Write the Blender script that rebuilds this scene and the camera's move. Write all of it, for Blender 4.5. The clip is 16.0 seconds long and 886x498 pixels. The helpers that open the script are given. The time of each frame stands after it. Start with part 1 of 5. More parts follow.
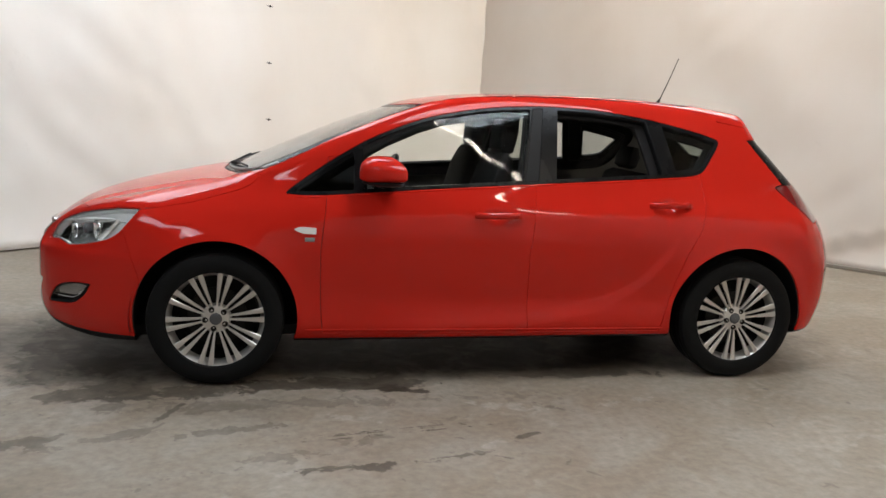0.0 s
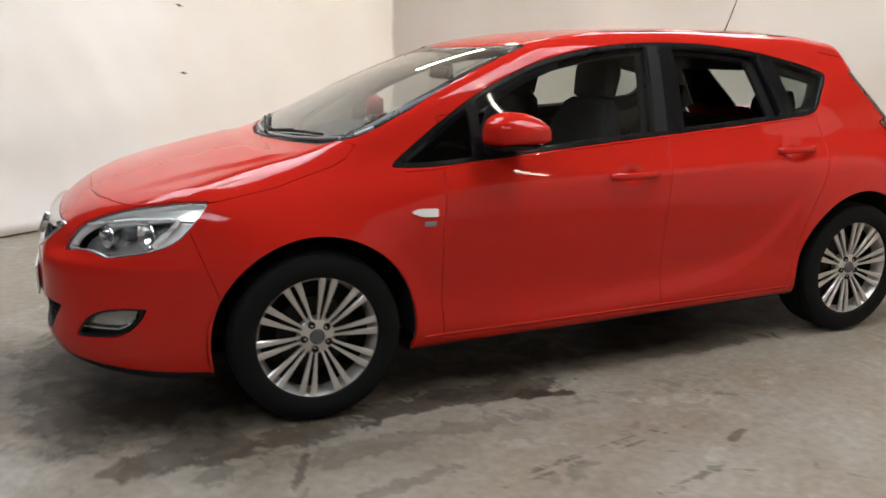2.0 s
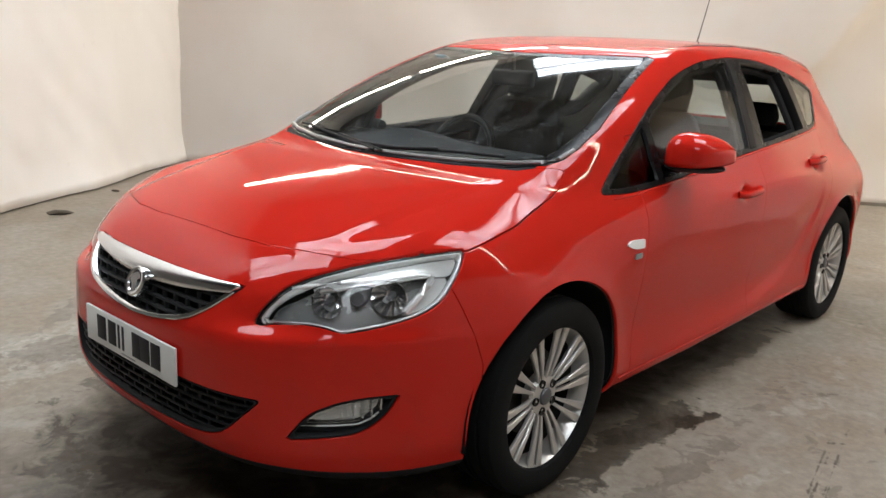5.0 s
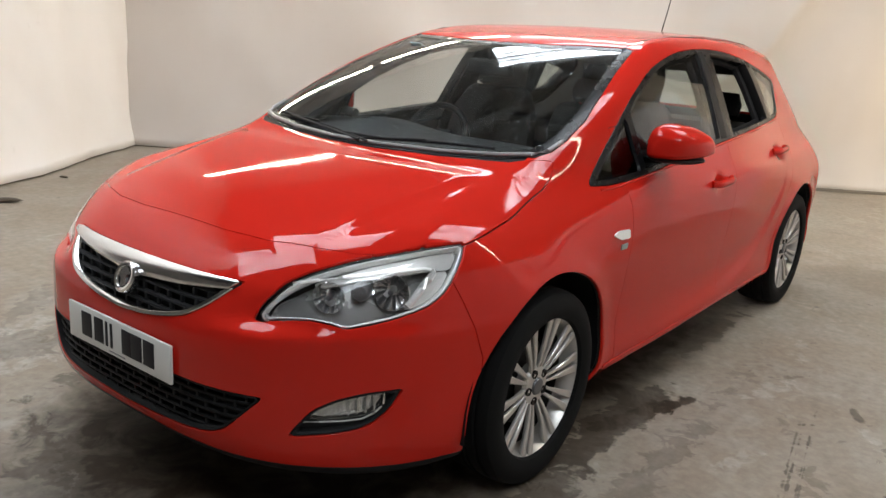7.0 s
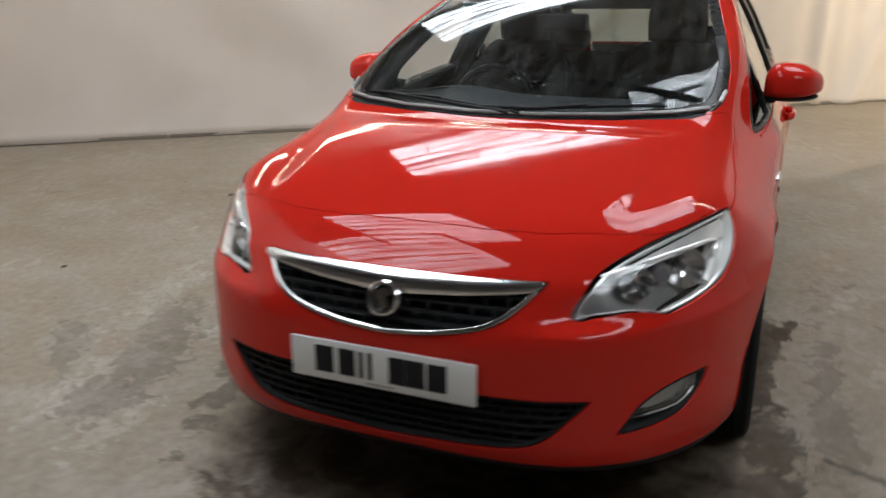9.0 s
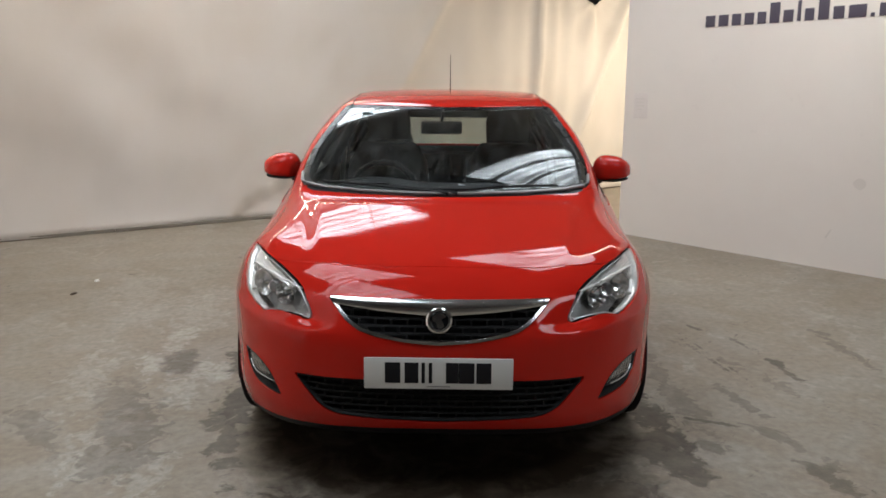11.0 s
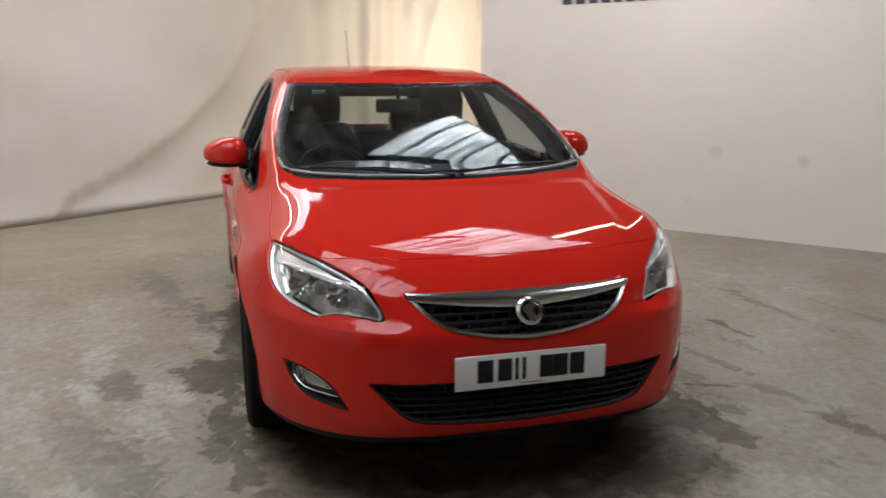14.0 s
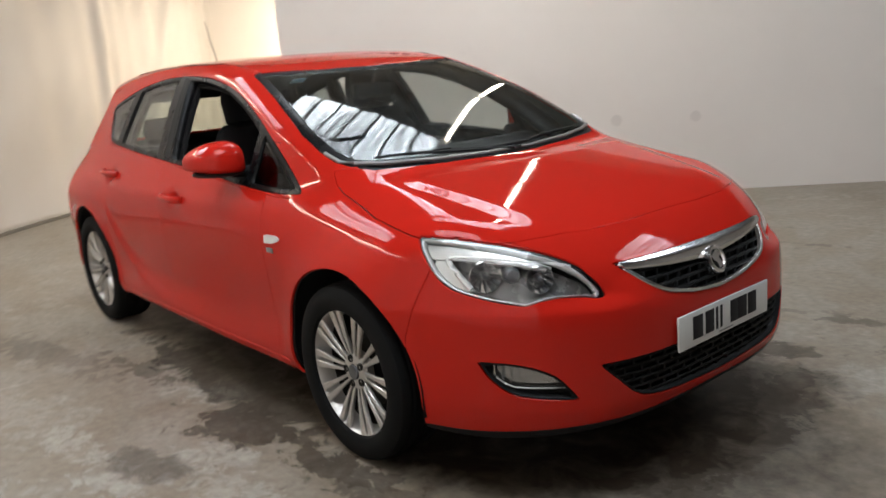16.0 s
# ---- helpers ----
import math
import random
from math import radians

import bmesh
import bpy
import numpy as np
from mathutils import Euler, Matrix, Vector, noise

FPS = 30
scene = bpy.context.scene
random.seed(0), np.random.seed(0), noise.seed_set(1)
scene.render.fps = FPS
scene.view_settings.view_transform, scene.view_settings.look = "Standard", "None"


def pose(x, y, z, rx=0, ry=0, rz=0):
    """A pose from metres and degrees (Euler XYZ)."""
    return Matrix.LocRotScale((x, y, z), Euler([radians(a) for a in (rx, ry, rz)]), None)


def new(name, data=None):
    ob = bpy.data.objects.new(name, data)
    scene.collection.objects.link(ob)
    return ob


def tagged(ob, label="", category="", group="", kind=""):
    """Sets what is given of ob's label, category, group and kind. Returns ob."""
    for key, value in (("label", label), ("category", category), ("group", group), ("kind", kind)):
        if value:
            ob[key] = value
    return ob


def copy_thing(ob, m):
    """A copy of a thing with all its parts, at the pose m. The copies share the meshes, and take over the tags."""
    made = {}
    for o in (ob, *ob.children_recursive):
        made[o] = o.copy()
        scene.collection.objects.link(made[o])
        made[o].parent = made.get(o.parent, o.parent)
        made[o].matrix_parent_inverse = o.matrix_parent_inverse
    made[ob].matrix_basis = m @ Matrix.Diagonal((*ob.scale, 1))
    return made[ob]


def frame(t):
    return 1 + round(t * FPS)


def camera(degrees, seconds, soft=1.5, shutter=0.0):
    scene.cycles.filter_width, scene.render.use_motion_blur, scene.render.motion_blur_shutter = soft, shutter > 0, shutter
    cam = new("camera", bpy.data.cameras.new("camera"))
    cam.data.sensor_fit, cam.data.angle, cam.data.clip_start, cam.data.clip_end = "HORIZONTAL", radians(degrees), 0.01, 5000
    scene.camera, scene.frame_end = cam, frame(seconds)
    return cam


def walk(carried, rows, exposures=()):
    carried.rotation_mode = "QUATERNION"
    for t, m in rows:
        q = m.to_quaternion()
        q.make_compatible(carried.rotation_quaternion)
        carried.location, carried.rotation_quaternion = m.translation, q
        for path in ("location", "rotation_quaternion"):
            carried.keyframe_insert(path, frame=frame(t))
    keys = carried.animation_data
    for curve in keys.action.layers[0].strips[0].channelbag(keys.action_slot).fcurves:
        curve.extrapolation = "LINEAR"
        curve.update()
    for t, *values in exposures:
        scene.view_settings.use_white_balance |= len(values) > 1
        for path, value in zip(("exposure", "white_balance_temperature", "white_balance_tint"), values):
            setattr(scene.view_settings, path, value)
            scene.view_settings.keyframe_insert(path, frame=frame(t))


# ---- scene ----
cam = camera(57.11, 16.0, shutter=0.9)
PATH = [
    (0.0, 0.339, -4.709, 1.35, 80.25, -2.67, -10.37),
    (0.5, 0.269, -4.657, 1.336, 80.35, -2.79, -10.93),
    (1.0, 0.015, -4.393, 1.323, 79.15, -1.6, -13.82),
    (1.5, -0.348, -4.074, 1.334, 77.9, -1.17, -17.91),
    (2.0, -0.707, -3.611, 1.325, 76.62, -0.37, -23.42),
    (2.5, -1.064, -3.235, 1.339, 76.79, -1.55, -30.65),
    (3.0, -1.384, -2.874, 1.339, 76.18, -1.14, -35.6),
    (3.5, -1.631, -2.605, 1.348, 76.67, -2.09, -41.07),
    (4.0, -1.83, -2.396, 1.351, 76.19, -2.38, -44.06),
    (4.2, -1.878, -2.328, 1.352, 76.26, -2.53, -44.85),
    (6.3, -2.1, -2.041, 1.383, 75.28, -3.5, -51.48),
    (6.5, -2.103, -2.036, 1.381, 75.31, -3.53, -51.66),
    (7.0, -2.106, -2.015, 1.382, 75.12, -3.76, -52.02),
    (7.5, -2.116, -1.929, 1.371, 74.77, -3.79, -53.02),
    (8.0, -2.108, -1.635, 1.38, 73.77, -3.68, -55.13),
    (8.5, -2.298, -1.241, 1.375, 73.35, -2.44, -60.35),
    (8.7, -2.405, -1.086, 1.385, 72.58, -1.04, -63.11),
    (10.8, -3.581, -0.074, 1.427, 79.08, -0.2, -88.04),
    (11.0, -3.614, -0.056, 1.433, 79.2, -0.45, -88.98),
    (11.5, -3.625, -0.036, 1.429, 79.98, -0.39, -89.68),
    (12.0, -3.618, -0.013, 1.423, 79.94, -0.23, -90.39),
    (12.5, -3.618, 0.037, 1.424, 79.46, -0.75, -91.31),
    (13.0, -3.557, 0.149, 1.399, 79.2, -0.49, -92.96),
    (13.5, -3.376, 0.422, 1.405, 77.75, 0.01, -97.8),
    (14.0, -3.244, 0.95, 1.404, 77.937, 0.061, -105.774),
    (14.3, -3.07, 1.19, 1.389, 77.53, -0.45, -110.1),
    (14.5, -2.947, 1.382, 1.378, 77.611, -0.546, -112.634),
    (15.0, -2.701, 1.801, 1.346, 78.611, 2.618, -119.794),
    (15.5, -2.485, 2.047, 1.337, 76.933, 3.907, -124.916),
    (16.0, -2.313, 2.262, 1.351, 77.04, 4.842, -130.091),
]
walk(cam, [(t, pose(*p)) for t, *p in PATH], exposures=[(0.0, 0.81), (2.5, 0.96), (4.0, 0.95), (7.6, 0.94), (8.7, 0.60), (10.8, 0.46), (13.5, 0.51), (16.0, 0.57)])


# ---- world and lights ----
world = bpy.data.worlds.new("world")
scene.world = world
world.use_nodes = True
world.node_tree.nodes["Background"].inputs[0].default_value = (0.5, 0.5, 0.5, 1)
world.node_tree.nodes["Background"].inputs[1].default_value = 0.02


# ---- materials ----


class Look:
    """A procedural material: a small wrapper round its node tree."""

    def __init__(self, name, colour=(0.5, 0.5, 0.5), rough=0.5, metal=0.0):
        self.m = bpy.data.materials.new(name)
        self.m.use_nodes = True
        self.t = self.m.node_tree
        self.b = self.t.nodes["Principled BSDF"]
        self.put(colour=colour, rough=rough, metal=metal)
        self.where = None

    def put(self, colour=None, rough=None, metal=None, coat=None, coat_rough=None, glass=None, ior=None, spec=None):
        for key, value in (("Base Color", colour and (*colour, 1)), ("Roughness", rough), ("Metallic", metal), ("Coat Weight", coat),
                           ("Coat Roughness", coat_rough), ("Transmission Weight", glass), ("IOR", ior), ("Specular IOR Level", spec)):
            if value is not None:
                self.b.inputs[key].default_value = value
        return self

    def node(self, kind, **settings):
        n = self.t.nodes.new(kind)
        for key, value in settings.items():
            if key in n.inputs:
                n.inputs[key].default_value = value
        return n

    def link(self, a, b):
        self.t.links.new(a, b)

    def place(self):
        if self.where is None:
            self.where = self.node("ShaderNodeTexCoord").outputs["Object"]
        return self.where

    def noise(self, scale, detail=6.0, rough=0.6, stretch=None, warp=0.0):
        n = self.node("ShaderNodeTexNoise", Scale=scale, Detail=detail, Roughness=rough, Distortion=warp)
        if stretch:
            mp = self.node("ShaderNodeMapping")
            mp.inputs["Scale"].default_value = stretch
            self.link(self.place(), mp.inputs["Vector"])
            self.link(mp.outputs[0], n.inputs["Vector"])
        else:
            self.link(self.place(), n.inputs["Vector"])
        return n.outputs["Fac"]

    def ramp(self, fac, *stops):
        r = self.node("ShaderNodeValToRGB")
        for n, (p, c) in enumerate(stops):
            e = r.color_ramp.elements[n] if n < 2 else r.color_ramp.elements.new(p)
            e.position = p
            e.color = (*c, 1) if isinstance(c, tuple) else (c, c, c, 1)
        self.link(fac, r.inputs[0])
        return r.outputs["Color"]

    def mix(self, fac, a, b, kind="MIX"):
        n = self.t.nodes.new("ShaderNodeMix")
        n.data_type, n.blend_type = "RGBA", kind
        for socket, value in ((n.inputs[0], fac), (n.inputs[6], a), (n.inputs[7], b)):
            if isinstance(value, (int, float)):
                socket.default_value = value if socket == n.inputs[0] else (value, value, value, 1)
            elif isinstance(value, tuple):
                socket.default_value = (*value, 1)
            else:
                self.link(value, socket)
        return n.outputs[2]

    def math(self, kind, a, b=0.0, clamp=False):
        n = self.t.nodes.new("ShaderNodeMath")
        n.operation, n.use_clamp = kind, clamp
        for socket, value in zip(n.inputs, (a, b)):
            if isinstance(value, (int, float)):
                socket.default_value = value
            else:
                self.link(value, socket)
        return n.outputs[0]

    def colour(self, out):
        self.link(out, self.b.inputs["Base Color"])
        return self

    def rough(self, out):
        self.link(out, self.b.inputs["Roughness"])
        return self

    def bump(self, out, strength=0.3, distance=0.002):
        n = self.node("ShaderNodeBump", Strength=strength, Distance=distance)
        self.link(out, n.inputs["Height"])
        self.link(n.outputs[0], self.b.inputs["Normal"])
        return self

    def glow(self, colour, strength):
        self.b.inputs["Emission Color"].default_value = (*colour, 1)
        self.b.inputs["Emission Strength"].default_value = strength
        return self


def make_red_paint():
    k = Look("red_paint", (0.50, 0.016, 0.009), 0.5).put(coat=0.85, coat_rough=0.05, spec=0.0)
    k.b.inputs["Coat IOR"].default_value = 1.38
    dust = k.noise(3.5, 8, 0.65)
    grain = k.noise(160, 2, 0.5)
    film = k.math("MULTIPLY", k.ramp(dust, (0.42, 0.0), (0.75, 1.0)), k.ramp(grain, (0.3, 0.3), (0.7, 1.0)))
    k.colour(k.mix(k.math("MULTIPLY", film, 0.02), (0.50, 0.016, 0.009), (0.30, 0.11, 0.08)))
    k.link(k.math("ADD", k.math("MULTIPLY", film, 0.08), 0.028), k.b.inputs["Coat Roughness"])
    k.rough(k.math("ADD", k.math("MULTIPLY", dust, 0.10), 0.40))
    return k.m


def make_concrete():
    k = Look("worn_concrete", (0.3, 0.28, 0.25), 0.6).put(spec=0.3)
    broad = k.noise(0.55, 5, 0.6)
    mid = k.noise(2.3, 6, 0.58, warp=0.7)
    fine = k.noise(24, 5, 0.6)
    base = k.mix(k.ramp(broad, (0.35, 0.0), (0.68, 1.0)), (0.218, 0.176, 0.130), (0.275, 0.230, 0.180))
    base = k.mix(k.ramp(mid, (0.42, 0.0), (0.62, 1.0)), base, k.mix(0.5, base, (0.325, 0.295, 0.255)))
    # brown blotches, a pale worn film that flakes in patches, and dark crumbs
    blot = k.math("MULTIPLY", k.ramp(k.noise(3.4, 5, 0.6, warp=1.4), (0.44, 0.0), (0.66, 1.0)), k.ramp(k.noise(0.8, 3), (0.40, 0.0), (0.62, 1.0)))
    base = k.mix(k.math("MULTIPLY", blot, 0.40), base, (0.160, 0.128, 0.095))
    film = k.math("MULTIPLY", k.ramp(k.noise(5.0, 5, 0.55, warp=1.6), (0.53, 0.0), (0.64, 1.0)), k.ramp(k.noise(1.0, 3, 0.6), (0.44, 0.0), (0.62, 1.0)))
    base = k.mix(k.math("MULTIPLY", film, 0.38), base, (0.40, 0.365, 0.315))
    spots = k.math("MULTIPLY", k.ramp(k.noise(7, 4, 0.55, warp=0.8), (0.66, 0.0), (0.70, 1.0)), k.ramp(k.noise(1.4, 3), (0.48, 0.0), (0.58, 1.0)))
    base = k.mix(k.math("MULTIPLY", spots, 0.6), base, (0.085, 0.07, 0.056))
    # damp stains with the car's shade painted in, and pale flaking patches, under and about it
    spread, flecks = k.noise(2.9, 5, 0.6, warp=0.9), k.noise(9.5, 4, 0.6, warp=1.0)

    def patches(rows):
        most = None
        for cx, cy, rx, ry, turn, gain, ragged, fleck in rows:
            mp = k.node("ShaderNodeMapping")
            mp.vector_type = "TEXTURE"
            mp.inputs["Location"].default_value = (cx, cy, 0)
            mp.inputs["Rotation"].default_value = (0, 0, turn)
            mp.inputs["Scale"].default_value = (rx, ry, 1)
            k.link(k.place(), mp.inputs["Vector"])
            ln = k.node("ShaderNodeVectorMath")
            ln.operation = "LENGTH"
            k.link(mp.outputs[0], ln.inputs[0])
            d = k.math("MULTIPLY", k.math("SUBTRACT", 1.0, ln.outputs["Value"]), min(rx, ry))
            d = k.math("ADD", d, k.math("MULTIPLY", k.math("SUBTRACT", spread, 0.5), ragged))
            d = k.math("ADD", d, k.math("MULTIPLY", k.math("SUBTRACT", flecks, 0.5), fleck))
            one = k.math("MULTIPLY", k.math("MULTIPLY", d, 1 / (0.003 + 0.26 * min(rx, ry)), clamp=True), gain)
            most = one if most is None else k.math("MAXIMUM", most, one)
        return most

    base = k.mix(k.math("MULTIPLY", patches(FLAKES), k.ramp(k.noise(13, 4, 0.6, warp=1.2), (0.38, 0.15), (0.56, 0.9))), base, (0.41, 0.385, 0.34))
    damp_shade = k.math("MULTIPLY", patches(STAINS_AND_SHADE), k.ramp(k.noise(5, 5, 0.6, warp=0.8), (0.36, 0.78), (0.56, 1.0)))
    base = k.mix(damp_shade, base, k.mix(1.0, base, (0.115, 0.092, 0.074), "MULTIPLY"))
    grime = k.ramp(fine, (0.30, 0.80), (0.70, 1.12))
    base = k.mix(1.0, base, grime, "MULTIPLY")
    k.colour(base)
    k.link(k.math("SUBTRACT", 0.3, k.math("MULTIPLY", damp_shade, 0.2)), k.b.inputs["Specular IOR Level"])
    r = k.math("ADD", k.math("MULTIPLY", mid, 0.35), 0.36)
    k.rough(k.math("SUBTRACT", r, k.math("MULTIPLY", damp_shade, 0.10)))
    k.bump(k.math("ADD", k.math("MULTIPLY", mid, 0.5), k.math("MULTIPLY", fine, 0.25)), 0.35, 0.004)
    return k.m


def make_cloth(name, tint, grub):
    k = Look(name, tint, 0.75).put(spec=0.25)
    broad = k.noise(0.8, 4, 0.6, stretch=(1, 1, 0.5))
    specks = k.noise(6, 9, 0.75)
    c = k.mix(k.ramp(broad, (0.3, 0.0), (0.75, 1.0)), tint, tuple(v * g for v, g in zip(tint, grub)))
    c = k.mix(k.math("MULTIPLY", k.ramp(specks, (0.62, 0.0), (0.80, 1.0)), 0.16), c, (0.30, 0.25, 0.18))
    k.colour(c)
    k.rough(k.ramp(specks, (0.3, 0.5), (0.8, 0.75)))
    k.bump(k.noise(14, 5, 0.6), 0.10, 0.004)
    return k.m


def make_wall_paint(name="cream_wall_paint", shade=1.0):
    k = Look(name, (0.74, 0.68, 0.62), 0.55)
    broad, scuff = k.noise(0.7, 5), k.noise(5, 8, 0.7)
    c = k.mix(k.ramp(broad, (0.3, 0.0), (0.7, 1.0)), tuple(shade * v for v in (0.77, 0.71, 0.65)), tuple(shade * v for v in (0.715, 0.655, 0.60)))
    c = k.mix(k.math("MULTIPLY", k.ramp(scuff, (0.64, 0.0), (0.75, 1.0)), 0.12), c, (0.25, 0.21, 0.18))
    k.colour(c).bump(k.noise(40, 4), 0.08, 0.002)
    return k.m


def make_grained(name, colour, rough, scale=90, strength=0.25, wear=0.15, metal=0.0):
    k = Look(name, colour, rough, metal).put(spec=0.16 if max(colour) < 0.04 else 0.5)
    n = k.noise(5, 6, 0.6)
    k.colour(k.mix(k.math("MULTIPLY", n, wear * 2), colour, tuple(min(1, c * 1.4 + 0.002) for c in colour)))
    k.rough(k.math("ADD", k.math("MULTIPLY", n, 0.2), rough - 0.1))
    k.bump(k.noise(scale, 3, 0.5), strength, 0.001)
    return k.m


def make_glass(name, tint, rough=0.0, haze=0.0, ior=1.3):
    k = Look(name, tint, rough).put(glass=1.0, ior=ior)
    smear = k.noise(7, 8, 0.7, warp=1.0)
    k.rough(k.ramp(smear, (0.45, rough), (0.85, rough + 0.06)))
    if haze:  # dried specks and wiped streaks of dust
        specks = k.math("MULTIPLY", k.ramp(k.noise(75, 3, 0.5), (0.66, 0.0), (0.72, 1.0)), k.ramp(k.noise(2.5, 3), (0.42, 0.0), (0.6, 1.0)))
        streaks = k.ramp(k.noise(9, 8, 0.75, stretch=(0.35, 1.6, 1.0), warp=0.5), (0.45, 0.0), (0.75, 1.0))
        film = k.math("ADD", k.math("MULTIPLY", specks, 0.30), k.math("MULTIPLY", streaks, haze), clamp=True)
        k.link(k.math("SUBTRACT", 1.0, film), k.b.inputs["Transmission Weight"])
    return k.m


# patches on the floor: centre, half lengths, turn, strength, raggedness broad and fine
# the broad ones under the car and its nose also paint in its shadow
STAINS_AND_SHADE = [(-0.05, 0.94, 0.34, 0.09, 0.25, 0.8, 0.2, 0.22), (0.70, -0.90, 0.26, 0.06, -0.25, 0.95, 0.12, 0.16), (0.93, -0.985, 0.10, 0.035, -0.2, 0.9, 0.06, 0.10), (1.1, 0.0, 2.7, 0.92, 0.0, 1.0, 0.3, 0.12), (-0.26, 0.0, 0.92, 0.98, 0.0, 1.0, 0.35, 0.2), (-0.82, -0.12, 0.30, 0.75, 0.1, 0.85, 0.35, 0.3), (-0.95, 0.30, 0.22, 0.16, 0.2, 0.75, 0.2, 0.2),
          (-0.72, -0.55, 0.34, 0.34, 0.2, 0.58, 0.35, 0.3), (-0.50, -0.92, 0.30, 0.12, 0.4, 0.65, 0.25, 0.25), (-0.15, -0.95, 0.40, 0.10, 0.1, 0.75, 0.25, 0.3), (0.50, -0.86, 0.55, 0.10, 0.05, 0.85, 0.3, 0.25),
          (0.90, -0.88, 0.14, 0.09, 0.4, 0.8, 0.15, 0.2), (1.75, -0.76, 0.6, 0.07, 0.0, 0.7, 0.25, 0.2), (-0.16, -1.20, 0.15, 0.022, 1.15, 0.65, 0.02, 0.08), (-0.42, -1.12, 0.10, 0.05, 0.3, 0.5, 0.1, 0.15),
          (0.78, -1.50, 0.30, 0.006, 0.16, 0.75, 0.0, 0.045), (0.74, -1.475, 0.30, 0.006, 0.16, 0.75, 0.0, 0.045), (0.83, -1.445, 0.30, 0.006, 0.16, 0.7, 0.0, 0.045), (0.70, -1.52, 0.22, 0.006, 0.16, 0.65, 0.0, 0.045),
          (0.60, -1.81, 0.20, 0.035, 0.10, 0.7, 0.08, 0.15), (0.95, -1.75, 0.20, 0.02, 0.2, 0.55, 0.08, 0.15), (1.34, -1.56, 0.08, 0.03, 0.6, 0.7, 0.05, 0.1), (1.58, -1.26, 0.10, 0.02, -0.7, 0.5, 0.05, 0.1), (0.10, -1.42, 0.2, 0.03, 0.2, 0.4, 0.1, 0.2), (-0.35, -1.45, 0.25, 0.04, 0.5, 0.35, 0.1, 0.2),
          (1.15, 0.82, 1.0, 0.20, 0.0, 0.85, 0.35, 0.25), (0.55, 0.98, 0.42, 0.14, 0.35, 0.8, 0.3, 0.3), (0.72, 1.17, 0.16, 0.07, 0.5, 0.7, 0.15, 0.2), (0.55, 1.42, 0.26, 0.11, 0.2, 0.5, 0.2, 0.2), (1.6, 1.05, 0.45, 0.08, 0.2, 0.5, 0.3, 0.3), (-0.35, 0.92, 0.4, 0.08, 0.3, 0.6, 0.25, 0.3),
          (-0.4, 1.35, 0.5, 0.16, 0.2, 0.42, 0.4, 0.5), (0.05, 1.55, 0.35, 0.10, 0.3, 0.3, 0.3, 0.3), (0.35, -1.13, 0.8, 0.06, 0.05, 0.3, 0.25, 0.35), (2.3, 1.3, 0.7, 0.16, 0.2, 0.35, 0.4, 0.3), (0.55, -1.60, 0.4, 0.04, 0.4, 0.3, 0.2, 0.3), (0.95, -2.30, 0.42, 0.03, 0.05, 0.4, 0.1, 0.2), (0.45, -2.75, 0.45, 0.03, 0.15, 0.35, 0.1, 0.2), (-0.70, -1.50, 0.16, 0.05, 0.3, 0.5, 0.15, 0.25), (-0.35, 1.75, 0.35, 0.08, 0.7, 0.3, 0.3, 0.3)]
FLAKES = [(0.42, 1.22, 0.26, 0.10, 0.4, 0.75, 0.25, 0.35), (0.50, 1.55, 0.22, 0.08, 0.2, 0.75, 0.2, 0.35), (0.92, 1.55, 0.30, 0.09, 0.1, 0.7, 0.25, 0.4), (1.05, 0.98, 0.28, 0.10, 0.2, 0.6, 0.25, 0.35), (0.38, 1.42, 0.05, 0.04, 0.2, 0.7, 0.05, 0.1),
          (0.15, 1.30, 0.30, 0.10, 0.3, 0.6, 0.25, 0.4), (-0.55, 1.40, 0.40, 0.16, 0.3, 0.5, 0.4, 0.6), (-0.75, 1.15, 0.28, 0.12, 0.3, 0.5, 0.3, 0.5), (0.3, 1.80, 0.5, 0.12, 0.2, 0.45, 0.35, 0.5), (1.5, 1.6, 0.6, 0.16, 0.2, 0.4, 0.4, 0.5), (0.59, -1.31, 0.10, 0.03, -0.4, 0.5, 0.1, 0.15), (1.35, -1.22, 0.22, 0.04, -0.4, 0.5, 0.1, 0.25),
          (1.96, -1.18, 0.18, 0.04, 0.3, 0.4, 0.1, 0.2), (1.20, -1.62, 0.14, 0.03, 0.6, 0.45, 0.1, 0.2), (0.15, -0.98, 0.35, 0.03, 0.1, 0.3, 0.1, 0.3), (-1.2, -0.9, 0.5, 0.12, 0.2, 0.3, 0.35, 0.4), (2.0, 2.2, 0.9, 0.22, 0.4, 0.3, 0.45, 0.6)]

red_paint, concrete, wall_paint = make_red_paint(), make_concrete(), make_wall_paint()
# darker copy for the unseen added walls, which cuts their fill light
fill_cut_paint = make_wall_paint("fill_cut_grey_paint", 0.45)
# one white cloth twice: the back curtain's weaker light is in its darker colour
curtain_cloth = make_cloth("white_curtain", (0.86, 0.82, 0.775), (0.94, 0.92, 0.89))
shaded_cloth = make_cloth("shaded_white_curtain", (0.57, 0.53, 0.497), (0.93, 0.90, 0.87))
black_plastic = make_grained("black_plastic", (0.011, 0.011, 0.0115), 0.5)
gloss_black = make_grained("gloss_black_trim", (0.005, 0.005, 0.0055), 0.28, 30, 0.02)
rubber = make_grained("tyre_rubber", (0.0045, 0.0045, 0.0045), 0.8, 60, 0.3)
alloy = make_grained("silver_alloy", (0.54, 0.515, 0.485), 0.34, 200, 0.05, 0.1, 0.65)
